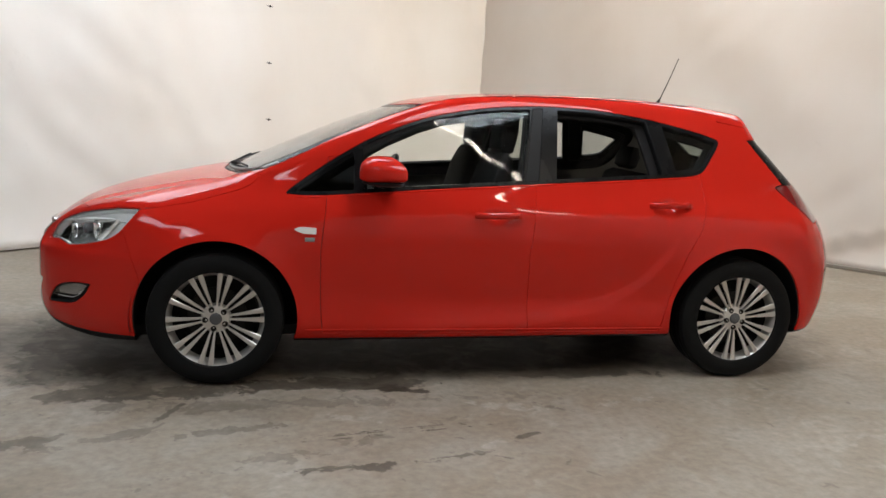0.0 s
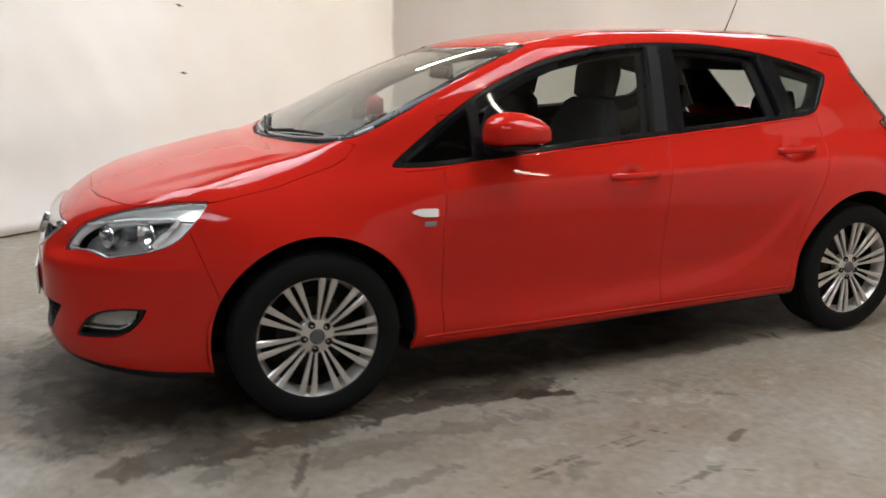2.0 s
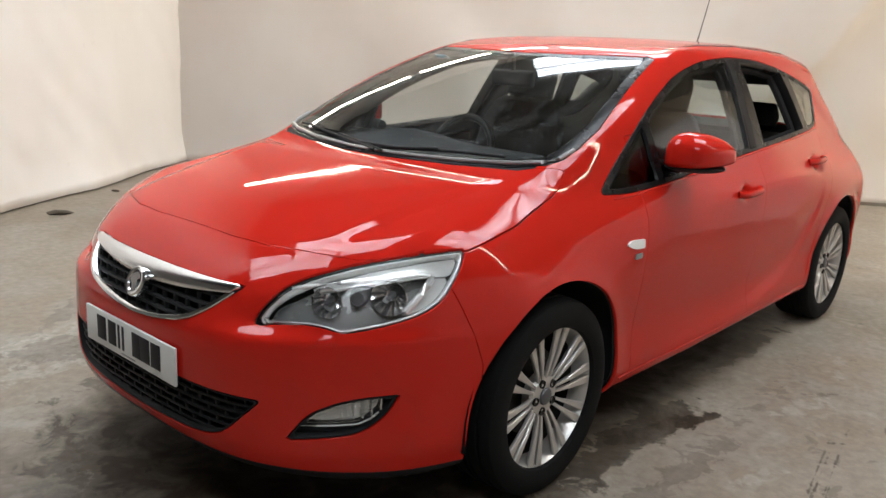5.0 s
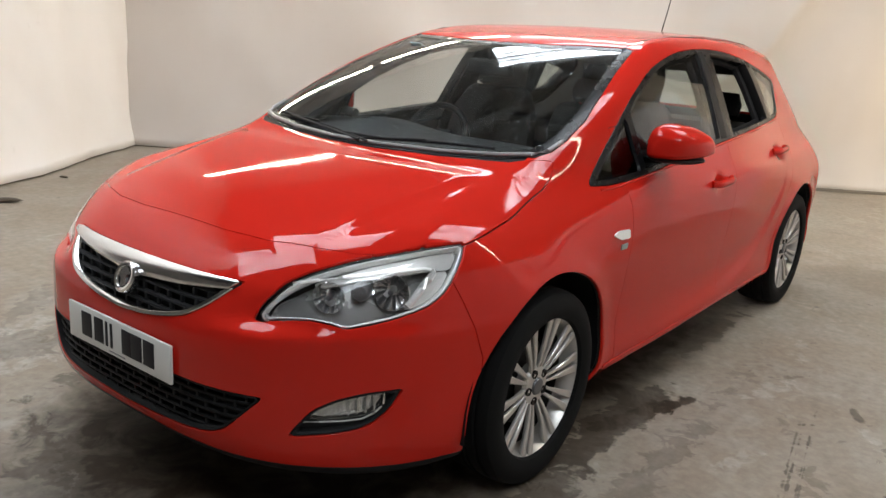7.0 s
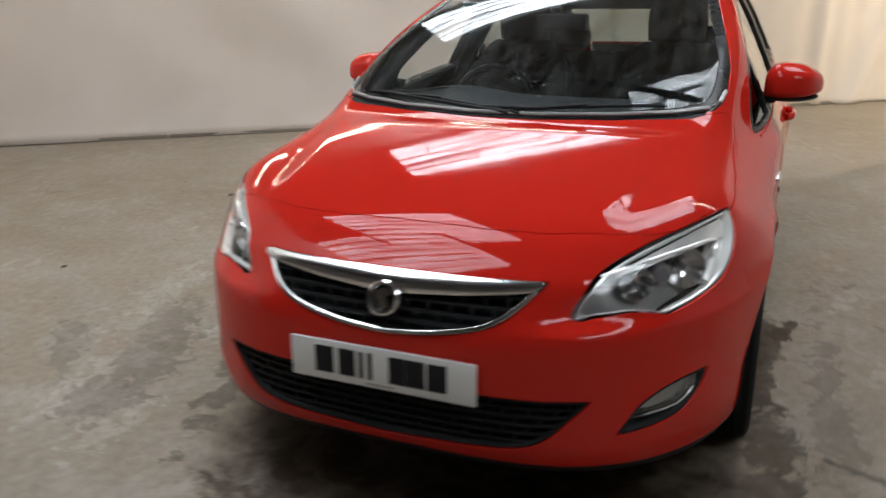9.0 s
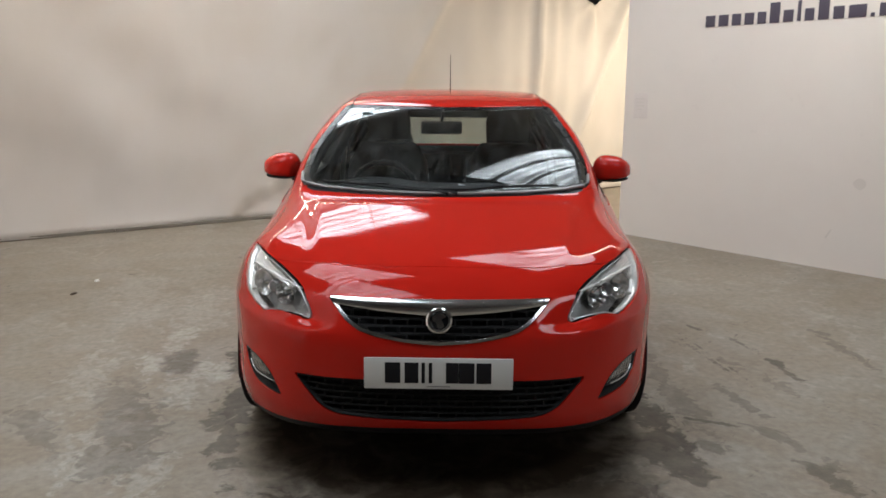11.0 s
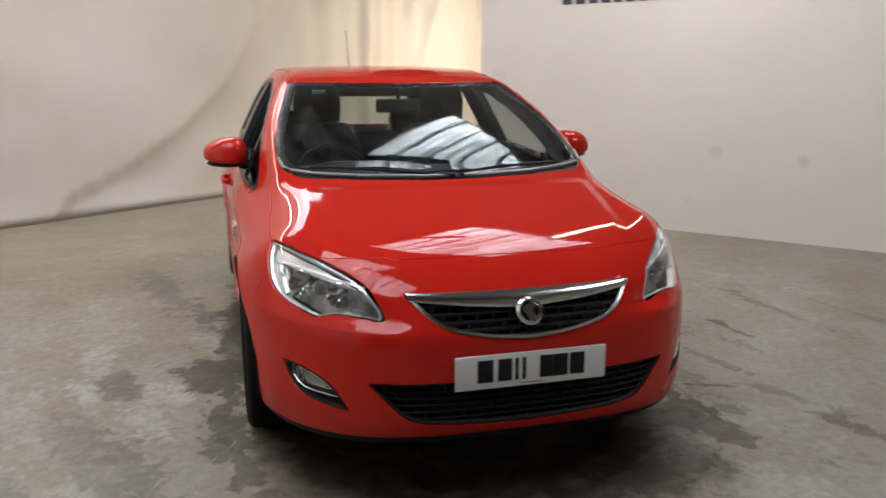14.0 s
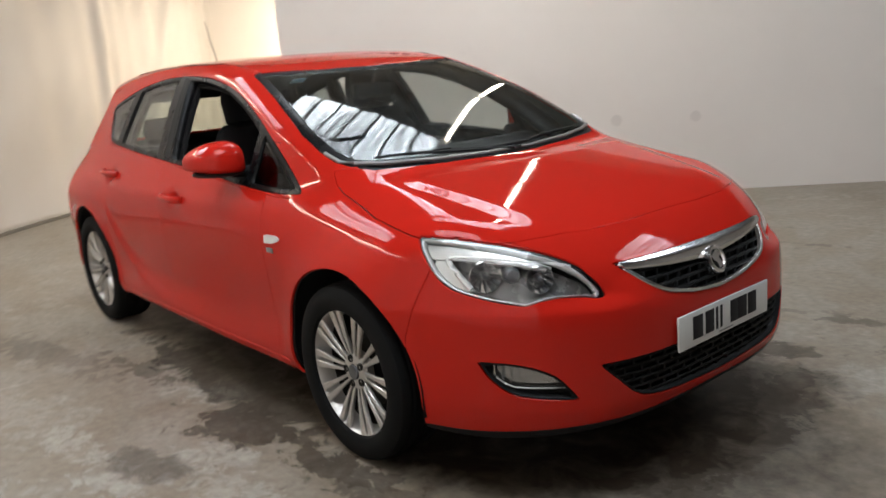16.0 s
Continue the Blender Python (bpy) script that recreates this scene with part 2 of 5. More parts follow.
dark_metal = make_grained("dark_metal", (0.022, 0.020, 0.018), 0.55, 80, 0.1, 0.2, 0.6)
chrome = make_grained("chrome", (0.72, 0.715, 0.71), 0.17, 40, 0.01, 0.03, 1.0)
reflector = make_grained("lamp_reflector", (0.85, 0.85, 0.83), 0.24, 20, 0.02, 0.05, 0.45)
lamp_grey = make_grained("lamp_bezel_grey", (0.27, 0.267, 0.262), 0.32, 60, 0.05, 0.1, 0.3)
lamp_silver = make_grained("lamp_silver", (0.66, 0.66, 0.645), 0.25, 60, 0.03, 0.08, 0.6)
lamp_back = make_grained("lamp_back_grey", (0.21, 0.206, 0.20), 0.28, 60, 0.05, 0.1, 0.4)
fog_silver = make_grained("fog_reflector", (0.42, 0.42, 0.41), 0.24, 42, 1.0, 0.3, 0.8)
lamp_smoke = make_grained("lamp_smoke", (0.10, 0.10, 0.105), 0.3, 60, 0.05, 0.1, 0.4)
seat_cloth = make_grained("dark_seat_cloth", (0.010, 0.0095, 0.010), 0.9, 300, 0.4)
dash_plastic = make_grained("dash_plastic", (0.014, 0.0145, 0.016), 0.6, 220, 0.3)
head_lining = make_grained("grey_headlining", (0.055, 0.053, 0.050), 0.9, 200, 0.2)
window_glass = make_glass("window_glass", (0.78, 0.82, 0.80), ior=1.27)
screen_glass = make_glass("windscreen_glass", (0.72, 0.76, 0.75), 0.0, 0.022, 1.235)
black_glass = make_glass("black_tinted_glass", (0.10, 0.11, 0.11))
dark_glass = make_glass("tinted_glass", (0.55, 0.60, 0.58))
lamp_glass = make_glass("lamp_cover", (0.97, 0.97, 0.97))
red_glass = Look("tail_lamp_red", (0.17, 0.004, 0.006), 0.08).put(coat=1.0, coat_rough=0.03).m
plate_white = make_grained("plate_white", (0.70, 0.69, 0.66), 0.35, 80, 0.05, 0.05)
ink_black = make_grained("ink_black", (0.015, 0.014, 0.016), 0.5)
ink_violet = make_grained("wall_lettering", (0.060, 0.050, 0.075), 0.5)
paper = make_grained("paper", (0.66, 0.60, 0.56), 0.8)
dark_sheet = make_grained("dark_cladding", (0.045, 0.040, 0.045), 0.6, 12, 0.2)
skirting_wood = make_grained("grimy_skirting", (0.16, 0.14, 0.115), 0.7, 50, 0.3)
roof_sheet = make_grained("roof_sheet", (0.14, 0.137, 0.133), 0.7, 15, 0.1)
steel_paint = make_grained("painted_steel", (0.20, 0.20, 0.20), 0.5)
sticker_blue = make_grained("sticker", (0.45, 0.60, 0.66), 0.4)
litter_dark = make_grained("dry_leaf", (0.06, 0.045, 0.03), 0.8)
litter_pale = make_grained("pale_scrap", (0.62, 0.60, 0.55), 0.7)
smudge_paint = make_grained("smudge", (0.62, 0.565, 0.515), 0.6)


def make_daylight():
    k = Look("daylight_pane", (0.8, 0.8, 0.8), 0.4)
    k.b.inputs["Emission Color"].default_value = (0.84, 0.92, 1.0, 1)
    streak = k.noise(1.3, 6, 0.65, stretch=(0.35, 11, 1))
    blotch = k.noise(1.1, 4, 0.6)
    grime = k.math("MULTIPLY", k.ramp(streak, (0.38, 0.06), (0.60, 1.0)), k.ramp(blotch, (0.34, 0.35), (0.58, 1.0)))
    k.link(k.math("MULTIPLY", grime, SKY_GLOW), k.b.inputs["Emission Strength"])
    return k.m


SKY_GLOW, TUBE_GLOW = 12.8, 29.0
daylight_pane = make_daylight()
tube_glow = Look("tube_glow", (0.9, 0.9, 0.9), 0.3).glow((1.0, 0.90, 0.74), TUBE_GLOW).m
warm_glow = Look("warm_glow", (0.9, 0.85, 0.7), 0.3).glow((1.0, 0.89, 0.70), 170.0).m


# ---- helpers for building ----


def mesh_object(name, verts, faces, material, parent=None, smooth=False, label=""):
    me = bpy.data.meshes.new(name)
    me.from_pydata([tuple(v) for v in verts], [], [tuple(f) for f in faces])
    me.materials.append(material)
    if smooth:
        me.polygons.foreach_set("use_smooth", [True] * len(me.polygons))
    me.update()
    ob = new(name, me)
    ob.parent = parent
    return tagged(ob, label)


def part(name, bm, material, parent=None, label="", smooth=True, sharp=35):
    """Links a bmesh as one mesh object under a thing or a part."""
    bmesh.ops.recalc_face_normals(bm, faces=bm.faces)
    me = bpy.data.meshes.new(name)
    bm.to_mesh(me)
    bm.free()
    me.materials.append(material)
    if smooth:
        me.polygons.foreach_set("use_smooth", [True] * len(me.polygons))
        me.set_sharp_from_angle(angle=radians(sharp))
    ob = new(name, me)
    ob.parent = parent
    return tagged(ob, label)


def box(size, at=(0, 0, 0), bevel=0.0, segments=2, turn=None):
    bm = bmesh.new()
    bmesh.ops.create_cube(bm, size=1, matrix=Matrix.Diagonal((*size, 1)))
    if bevel:
        bmesh.ops.bevel(bm, geom=bm.edges[:], offset=bevel, segments=segments, profile=0.6, affect="EDGES")
    m = Matrix.Translation(at)
    bmesh.ops.transform(bm, matrix=m @ turn.to_4x4() if turn else m, verts=bm.verts)
    return bm


def lathe(profile, n=64, axis="y"):
    """Spins (radius, along) points round an axis."""
    bm = bmesh.new()
    rings = []
    for r, s in profile:
        ring = []
        for k in range(n):
            a = 2 * math.pi * k / n
            c = (r * math.cos(a), s, r * math.sin(a)) if axis == "y" else (r * math.cos(a), r * math.sin(a), s)
            ring.append(bm.verts.new(c))
        rings.append(ring)
    for a, b in zip(rings, rings[1:]):
        for k in range(n):
            bm.faces.new((a[k], a[(k + 1) % n], b[(k + 1) % n], b[k]))
    return bm


def tube(points, radius, n=8, taper=1.0):
    """A round bar along points, closed at its ends."""
    bm = bmesh.new()
    pts = [Vector(p) for p in points]
    rings = []
    for k, p in enumerate(pts):
        d = (pts[min(k + 1, len(pts) - 1)] - pts[max(k - 1, 0)]).normalized()
        u = d.orthogonal().normalized()
        v = d.cross(u)
        r = radius * (1 + (taper - 1) * k / max(len(pts) - 1, 1))
        rings.append([bm.verts.new(p + (u * math.cos(a) + v * math.sin(a)) * r) for a in (2 * math.pi * j / n for j in range(n))])
    for a, b in zip(rings, rings[1:]):
        for k in range(n):
            bm.faces.new((a[k], a[(k + 1) % n], b[(k + 1) % n], b[k]))
    bm.faces.new(rings[0])
    bm.faces.new(rings[-1])
    return bm


def slab(name, a, b, z0, z1, thick, material, parent=None):
    n = (b - a).cross(Vector((0, 0, 1))).normalized() * thick
    base = [a, b, b + n, a + n]
    v = [Vector((p.x, p.y, z)) for z in (z0, z1) for p in base]
    return mesh_object(name, v, [(0, 1, 5, 4), (1, 2, 6, 5), (2, 3, 7, 6), (3, 0, 4, 7), (4, 5, 6, 7), (3, 2, 1, 0)], material, parent)


def structure(ob, label, category):
    return tagged(ob, label, category, kind="structure")


# ---- room ----
CORNER, EDGE = Vector((2.81, 6.056, 0)), Vector((4.907, -1.77, 0))
ALONG_A = Vector((-math.cos(0.607), -math.sin(0.607), 0))  # long curtain, away from the corner
ALONG_B = Vector((math.sin(0.655), -math.cos(0.655), 0))   # back curtain, away from the corner
ALONG_C = Vector((-math.cos(0.69), -math.sin(0.69), 0))    # painted wall, away from its free edge
IN_A, IN_B = Vector((-ALONG_A.y, ALONG_A.x, 0)), Vector((ALONG_B.y, -ALONG_B.x, 0))
ROOF = 4.6

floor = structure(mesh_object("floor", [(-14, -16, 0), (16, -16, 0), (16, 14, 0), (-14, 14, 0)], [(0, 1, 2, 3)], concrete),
                  "worn grey concrete floor with damp dark stains and shade painted under the car", "floor")


def step_up(s, a, b):
    t = min(max((s - a) / (b - a), 0), 1)
    return t * t * (3 - 2 * t)


def curtain(name, start, way, inward, length, height, folds, material, seed, sag=0.12, bunch=None, swing=0.16, drape=None, dip=None, ridges=()):
    """A hanging sheet with soft folds, which drifts forward at its foot."""
    nu, nv = int(length / 0.045), 60
    rng = random.Random(seed)
    waves = [(rng.uniform(0.6, 2.6) * folds, rng.uniform(0, 6.3), rng.uniform(0.3, 1.0), rng.uniform(-0.5, 0.5)) for _ in range(7)]
    verts, faces = [], []
    for j in range(nv + 1):
        v = j / nv
        for i in range(nu + 1):
            s = length * i / nu
            top = height if dip is None else min(height, dip[1] + 0.75 * math.hypot(s - dip[0], 0.06) + 2.0 * max(abs(s - dip[0]) - 0.55, 0))
            z = 0.012 + (top - 0.012) * v
            w = sum(a * math.sin(f * s + p + lean * z * 2.2) for f, p, a, lean in waves) / 7
            near = 0.55 + 0.6 * noise.noise((s * 0.5, seed, z * 0.4))
            off = swing * w * near * (0.35 + 0.65 * v)
            if bunch:
                tight = step_up(s, *bunch)
                off += tight * (0.022 * math.sin(s * 5.0 + 1.5 * math.sin(s * 1.9) + 0.35 * z) + 0.010 * math.sin(s * 17 + 2 * math.sin(s * 2.7) - z * 0.8)) * (0.75 + 0.25 * z)
            for high, low, width, push in ridges:  # single folds, each from its place at 2.8 m up to that at the floor
                off += push * math.exp(-(((s - low - (high - low) * z / 2.8) / (width * (1.3 - 0.15 * z))) ** 2))
            if drape:  # a long diagonal ridge where the sheet is pulled aside
                at = sum((a[1] + (b[1] - a[1]) * (z - a[0]) / (b[0] - a[0])) for a, b in zip(drape, drape[1:]) if a[0] <= z < b[0])
                off += 0.035 * math.exp(-(((s - at) / 0.08) ** 2)) * min(1, z / 0.5) - 0.06 * step_up(s, at - 0.06, at + 0.08) * (1 - step_up(s, at + 0.2, at + 1.3))
            if dip:  # creases that fan out below the place where the top hangs down
                away, turn = math.hypot(s - dip[0], z - dip[1]), math.atan2(s - dip[0], dip[1] + 0.12 - z)
                off += 0.030 * math.exp(-away / 0.55) * math.cos(7 * turn + 0.6) * min(1, away / 0.15)
            limp = 0.15 if swing > 0.2 else 1.0
            off += 0.045 * noise.noise((s * (1.5 if swing > 0.2 else 0.9) + z * 0.7 * limp, seed + 5, z * 0.8 * limp)) + 0.018 * noise.noise((s * 3.1 - z * 2.0, seed + 9, z * 2.2))
            off += sag * math.exp(-z / 0.22) * (0.6 + 0.5 * noise.noise((s * 0.8, seed + 3, 0)))
            p = start + way * s + inward * (0.06 + off)
            verts.append((p.x, p.y, z))
    for j in range(nv):
        for i in range(nu):
            k = j * (nu + 1) + i
            faces.append((k, k + 1, k + nu + 2, k + nu + 1))
    ob = mesh_object(name, verts, faces, material, smooth=True)
    thick = ob.modifiers.new("thickness", "SOLIDIFY")
    thick.thickness = 0.004
    return ob


LONG_A = 6.17
DRAPE = [(-1.0, 3.6), (0.20, 4.6), (0.40, 5.2), (0.76, 5.9), (1.18, 6.5), (1.47, 6.77), (2.0, 7.1), (2.6, 7.48), (5.0, 8.9)]
structure(slab("wall_north", CORNER - ALONG_A * 0.3 - IN_A * 0.16, CORNER + ALONG_A * LONG_A - IN_A * 0.16, 0, ROOF, 0.1, wall_paint), "plain pale wall behind the long curtain", "wall")
structure(slab("wall_east", CORNER - IN_B * 0.16 - ALONG_B * 0.3, CORNER + ALONG_B * 12.5 - IN_B * 0.16, 0, ROOF, -0.1, dark_sheet), "dark wall behind the back curtain", "wall")
partition = structure(slab("wall_south", EDGE, EDGE + ALONG_C * 13, 0, 2.40, -0.12, wall_paint), "cream painted partition wall with scuffs", "wall")
tagged(curtain("curtain", CORNER, ALONG_A, IN_A, LONG_A, 4.6, 1.6, curtain_cloth, 11, swing=0.22), "white hanging sheet curtain with soft folds", "curtain", "backdrop curtains")
tagged(curtain("curtain", CORNER, ALONG_B, IN_B, 12.25, 4.6, 1.0, shaded_cloth, 23, bunch=(7.4, 8.4), drape=DRAPE, dip=(10.15, 2.69), ridges=((8.62, 8.55, 0.20, 0.038), (9.12, 9.02, 0.08, 0.05), (9.78, 9.70, 0.16, 0.02), (10.86, 9.45, 0.11, 0.11), (11.3, 11.1, 0.12, 0.05))), "white hanging sheet curtain, darkened in colour for weaker light, with a loose foot", "curtain", "backdrop curtains")
# unseen far ends of the hall, greyed to cut fill light, and its roof
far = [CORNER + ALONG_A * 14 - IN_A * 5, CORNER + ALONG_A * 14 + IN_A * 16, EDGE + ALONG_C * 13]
structure(slab("wall_west", far[0], far[1], 0, ROOF, 0.1, fill_cut_paint), "unseen far wall of the hall, added and greyed to cut fill light", "wall")
structure(slab("wall_far", CORNER + ALONG_A * LONG_A - IN_A * 5, far[0], 0, ROOF, 0.1, fill_cut_paint), "unseen side wall of the hall, added and greyed to cut fill light", "wall")
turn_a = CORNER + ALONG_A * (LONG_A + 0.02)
structure(slab("wall_return", turn_a - IN_A * 5, turn_a - IN_A * 0.2, 0, ROOF, 0.1, fill_cut_paint), "unseen wall that returns beside the curtain, added and greyed to cut fill light", "wall")
BEYOND = EDGE + Vector((math.sin(0.69), -math.cos(0.69), 0)) * 4.5
structure(slab("wall_outer", BEYOND - ALONG_C * 3.4, BEYOND + ALONG_C * 14, 0, ROOF, -0.1, wall_paint), "plain pale outer wall beyond the partition", "wall")
structure(mesh_object("ceiling", [(-16, -18, ROOF), (18, -18, ROOF), (18, 16, ROOF), (-16, 16, ROOF)], [(3, 2, 1, 0)], roof_sheet),
          "grey sheeted warehouse roof", "ceiling")


def skirting(name, start, way, inward, length, off):
    """A worn strip at the foot of a curtain, in lengths that do not quite line up."""
    holder = structure(new(name), "grimy strip along the foot of the curtain", "skirting")
    s, rng = 0.05, random.Random(4)
    while s < length - 0.2:
        run = min(rng.uniform(1.4, 2.2), length - s)
        mid = start + way * (s + run / 2) + inward * (off + rng.uniform(-0.008, 0.008))
        bm = box((run - 0.01, 0.03, 0.035), (0, 0, 0.0175), 0.006)
        ob = part("strip", bm, skirting_wood, holder)
        ob.matrix_basis = Matrix.Translation(mid) @ Matrix.Rotation(math.atan2(way.y, way.x) + rng.uniform(-0.006, 0.006), 4, "Z")
        s += run
    return holder


skirting("skirting_east", CORNER, ALONG_B, IN_B, 9.5, 0.13)


def skylight(at, wide, long, bars, bar=0.02, group="roof lights"):
    """A sheeted roof light: bright ribbed panes between dark bars, which run along the hall."""
    ob = tagged(new("skylight"), "bright ribbed translucent roof light in a dark frame, two of the set added as fill", "skylight", group)
    ob.matrix_basis = Matrix.Translation((*at, ROOF)) @ Matrix.Rotation(math.atan2(ALONG_B.y, ALONG_B.x), 4, "Z")
    pitch = wide / bars
    for k in range(bars):
        y = -wide / 2 + pitch * (k + 0.5)
        verts, faces = [], []
        for j in range(9):
            yy = y + (j / 8 - 0.5) * (pitch - bar + 0.002)
            z = -0.05 - 0.02 * math.sin(j / 8 * math.pi * 2)
            verts += [(-long / 2, yy, z), (long / 2, yy, z)]
        faces = [(2 * j, 2 * j + 1, 2 * j + 3, 2 * j + 2) for j in range(8)]
        mesh_object("pane", verts, faces, daylight_pane, ob, smooth=True)
        part("bar", box((long, bar, 0.06), (0, y + pitch / 2, -0.045), 0.006), steel_paint, ob)
    for x in (-long / 2, long / 2):
        part("frame", box((0.08, wide + 0.05, 0.10), (x, 0, -0.05), 0.008), steel_paint, ob)
    return ob


def tube_light(at, length, label="white fluorescent tube light on a steel batten"):
    """A batten with one bare tube, hung along the hall."""
    ob = tagged(new("tube_light"), label, "lamp", "tube lights")
    ob.matrix_basis = Matrix.Translation(at) @ Matrix.Rotation(math.atan2(ALONG_B.y, ALONG_B.x), 4, "Z")
    part("batten", box((length, 0.07, 0.06), (0, 0, 0.07), 0.008), steel_paint, ob)
    part("tube", tube([(-length / 2 + 0.03, 0, 0.01), (length / 2 - 0.03, 0, 0.01)], 0.02, 12), tube_glow, ob)
    for x in (-length / 2 + 0.015, length / 2 - 0.015):
        part("end_cap", box((0.03, 0.045, 0.06), (x, 0, 0.015), 0.005), plate_white, ob)
    for x in (-length * 0.35, length * 0.35):
        part("rod", tube([(x, 0, 0.1), (x, 0, ROOF - at[2])], 0.005, 6), steel_paint, ob)
    return ob


skylight((2.06, -1.42), 2.1, 2.15, 8, 0.032)
skylight((4.98, 1.85), 1.3, 3.0, 5)
skylight((0.11, 1.66), 1.9, 1.9, 7, 0.045)
# added to brighten the outer end of the long curtain
skylight((-1.6, 1.7), 1.8, 2.3, 7, 0.045)
# added as general fill for the hall, not a known roof light
skylight((-2.6, -3.6), 1.9, 2.4, 7)
for p in ((2.25, 3.90, 3.0), (3.20, 2.66, 3.0), (4.15, 1.42, 3.0), (1.66, -2.06, 3.0), (2.63, -3.33, 3.0)):
    tube_light(p, 1.5)


def hanging_bar(start, end):
    """A dark steel bar, hung level below the roof on two rods."""
    a, b = Vector(start), Vector(end)
    ob = tagged(new("hanging_bar"), "dark steel bar hung level below the roof", "bar")
    ob.matrix_basis = Matrix.Translation((a + b) / 2) @ Matrix.Rotation(math.atan2(b.y - a.y, b.x - a.x), 4, "Z")
    long = (b - a).length
    part("beam", box((long, 0.034, 0.05), (0, 0, 0), 0.006), dark_metal, ob)
    for x in (-0.4 * long, 0.4 * long):
        part("rod", tube([(x, 0, 0.03), (x, 0, ROOF - a.z)], 0.006, 6), dark_metal, ob)


hanging_bar((1.36, -0.72, 3.0), (1.46, 0.75, 3.0))


def hanging_lamp(at):
    """A bare warm lamp in a small dark cap, hung from the roof behind the end of the partition."""
    ob = tagged(new("hanging_lamp"), "warm hanging lamp in a dark cap beside the curtain", "lamp")
    ob.matrix_basis = Matrix.Translation(at)
    part("cap", lathe([(0.02, 0.24), (0.08, 0.22), (0.16, 0.14), (0.18, 0.10), (0.16, 0.11)], 24, "z"), gloss_black, ob, "dark cap")
    part("lamp_globe", lathe([(0.0005, -0.14), (0.07, -0.12), (0.125, -0.05), (0.14, 0.02), (0.11, 0.09), (0.05, 0.13)], 24, "z"), warm_glow, ob, "glowing globe")
    part("cable", tube([(0, 0, 0.23), (0, 0, ROOF - at[2])], 0.006, 6), gloss_black, ob)


hanging_lamp((7.00, -3.40, 2.15))
hanging_lamp((7.70, -4.30, 2.15))


# lettering on the partition, as plain bars of the size of the characters
def lettering():
    ob = tagged(new("wall_sign"), "row of plain dark violet bars in place of lettering", "sign")
    ob.matrix_basis = Matrix.Translation(EDGE) @ Matrix.Rotation(math.atan2(ALONG_C.y, ALONG_C.x), 4, "Z")
    s = 0.90
    for wide, tall in ((0.10, 0.10), (0.10, 0.10), (0.09, 0.10), (0.09, 0.10), (0.08, 0.10), (0.09, 0.17), (0.09, 0.10), (0.03, 0.17), (0.08, 0.10), (0.09, 0.17),
                       (0.09, 0.10), (0.14, 0.10), (0.03, 0.03), (0.09, 0.10), (0.10, 0.10), (0.15, 0.10)):
        part("character_bar", box((wide, 0.006, tall), (s + wide / 2, -0.004, 2.055 + tall / 2), 0.002), ink_violet, ob)
        s += wide + 0.035
    return ob


lettering()


def on_wall(name, s, z, wide, tall, material, label, category, lean=0.0):
    bm = box((wide, 0.003, tall), (0, -0.0025, 0), 0.001)
    ob = tagged(part(name, bm, material), label, category)
    ob.matrix_basis = Matrix.Translation(EDGE + ALONG_C * s + Vector((0, 0, z))) @ Matrix.Rotation(math.atan2(ALONG_C.y, ALONG_C.x), 4, "Z") @ Matrix.Rotation(lean, 4, "Y")
    return ob


notice = on_wall("notice", 0.21, 1.33, 0.17, 0.25, paper, "faded paper notice on the painted wall", "notice")
for k in range(4):
    bar = part("line_bar", box((0.10 - 0.02 * (k % 2), 0.002, 0.012), (-0.01, -0.005, 0.07 - 0.035 * k), 0.0005), smudge_paint, notice)
on_wall("scuff_mark", 2.22, 0.30, 0.015, 0.09, smudge_paint, "faint slanting scuff on the painted wall", "mark", 0.5)


def smudge(s, z, r):
    bm = bmesh.new()
    ring = [bm.verts.new((r * (1 + 0.25 * noise.noise((s, a, z))) * math.cos(a), -0.0015, r * (1 + 0.25 * noise.noise((a, s, z))) * math.sin(a))) for a in (2 * math.pi * j / 20 for j in range(20))]
    low = [bm.verts.new((v.co.x, -0.0002, v.co.z)) for v in ring]
    bm.faces.new(ring)
    for j in range(20):
        bm.faces.new((ring[j], ring[(j + 1) % 20], low[(j + 1) % 20], low[j]))
    ob = tagged(part("smudge", bm, smudge_paint), "faint round smudge on the painted wall", "mark", "wall smudges")
    ob.matrix_basis = Matrix.Translation(EDGE + ALONG_C * s + Vector((0, 0, z))) @ Matrix.Rotation(math.atan2(ALONG_C.y, ALONG_C.x), 4, "Z")


for s, z in ((2.44, 0.74), (3.16, 0.69), (3.86, 0.68)):
    smudge(s, z, 0.05)


# ties along the seam of the long curtain
def curtain_tie(z):
    at = CORNER + ALONG_A * 3.40 + IN_A * 0.16
    ob = tagged(new("curtain_tie"), "small dark tie at the seam of the curtain", "tie", "curtain ties")
    ob.matrix_basis = Matrix.Translation((at.x, at.y, z)) @ Matrix.Rotation(math.atan2(ALONG_A.y, ALONG_A.x), 4, "Z")
    part("eyelet", lathe([(0.006, -0.004), (0.012, -0.002), (0.012, 0.002), (0.006, 0.004), (0.006, -0.004)], 16), dark_metal, ob)
    part("cord", tube([(0.03, 0, 0.004), (0.0, -0.012, 0), (-0.03, 0, -0.003)], 0.004, 6), ink_black, ob)


for z in (1.16, 1.73, 2.29):
    curtain_tie(z)


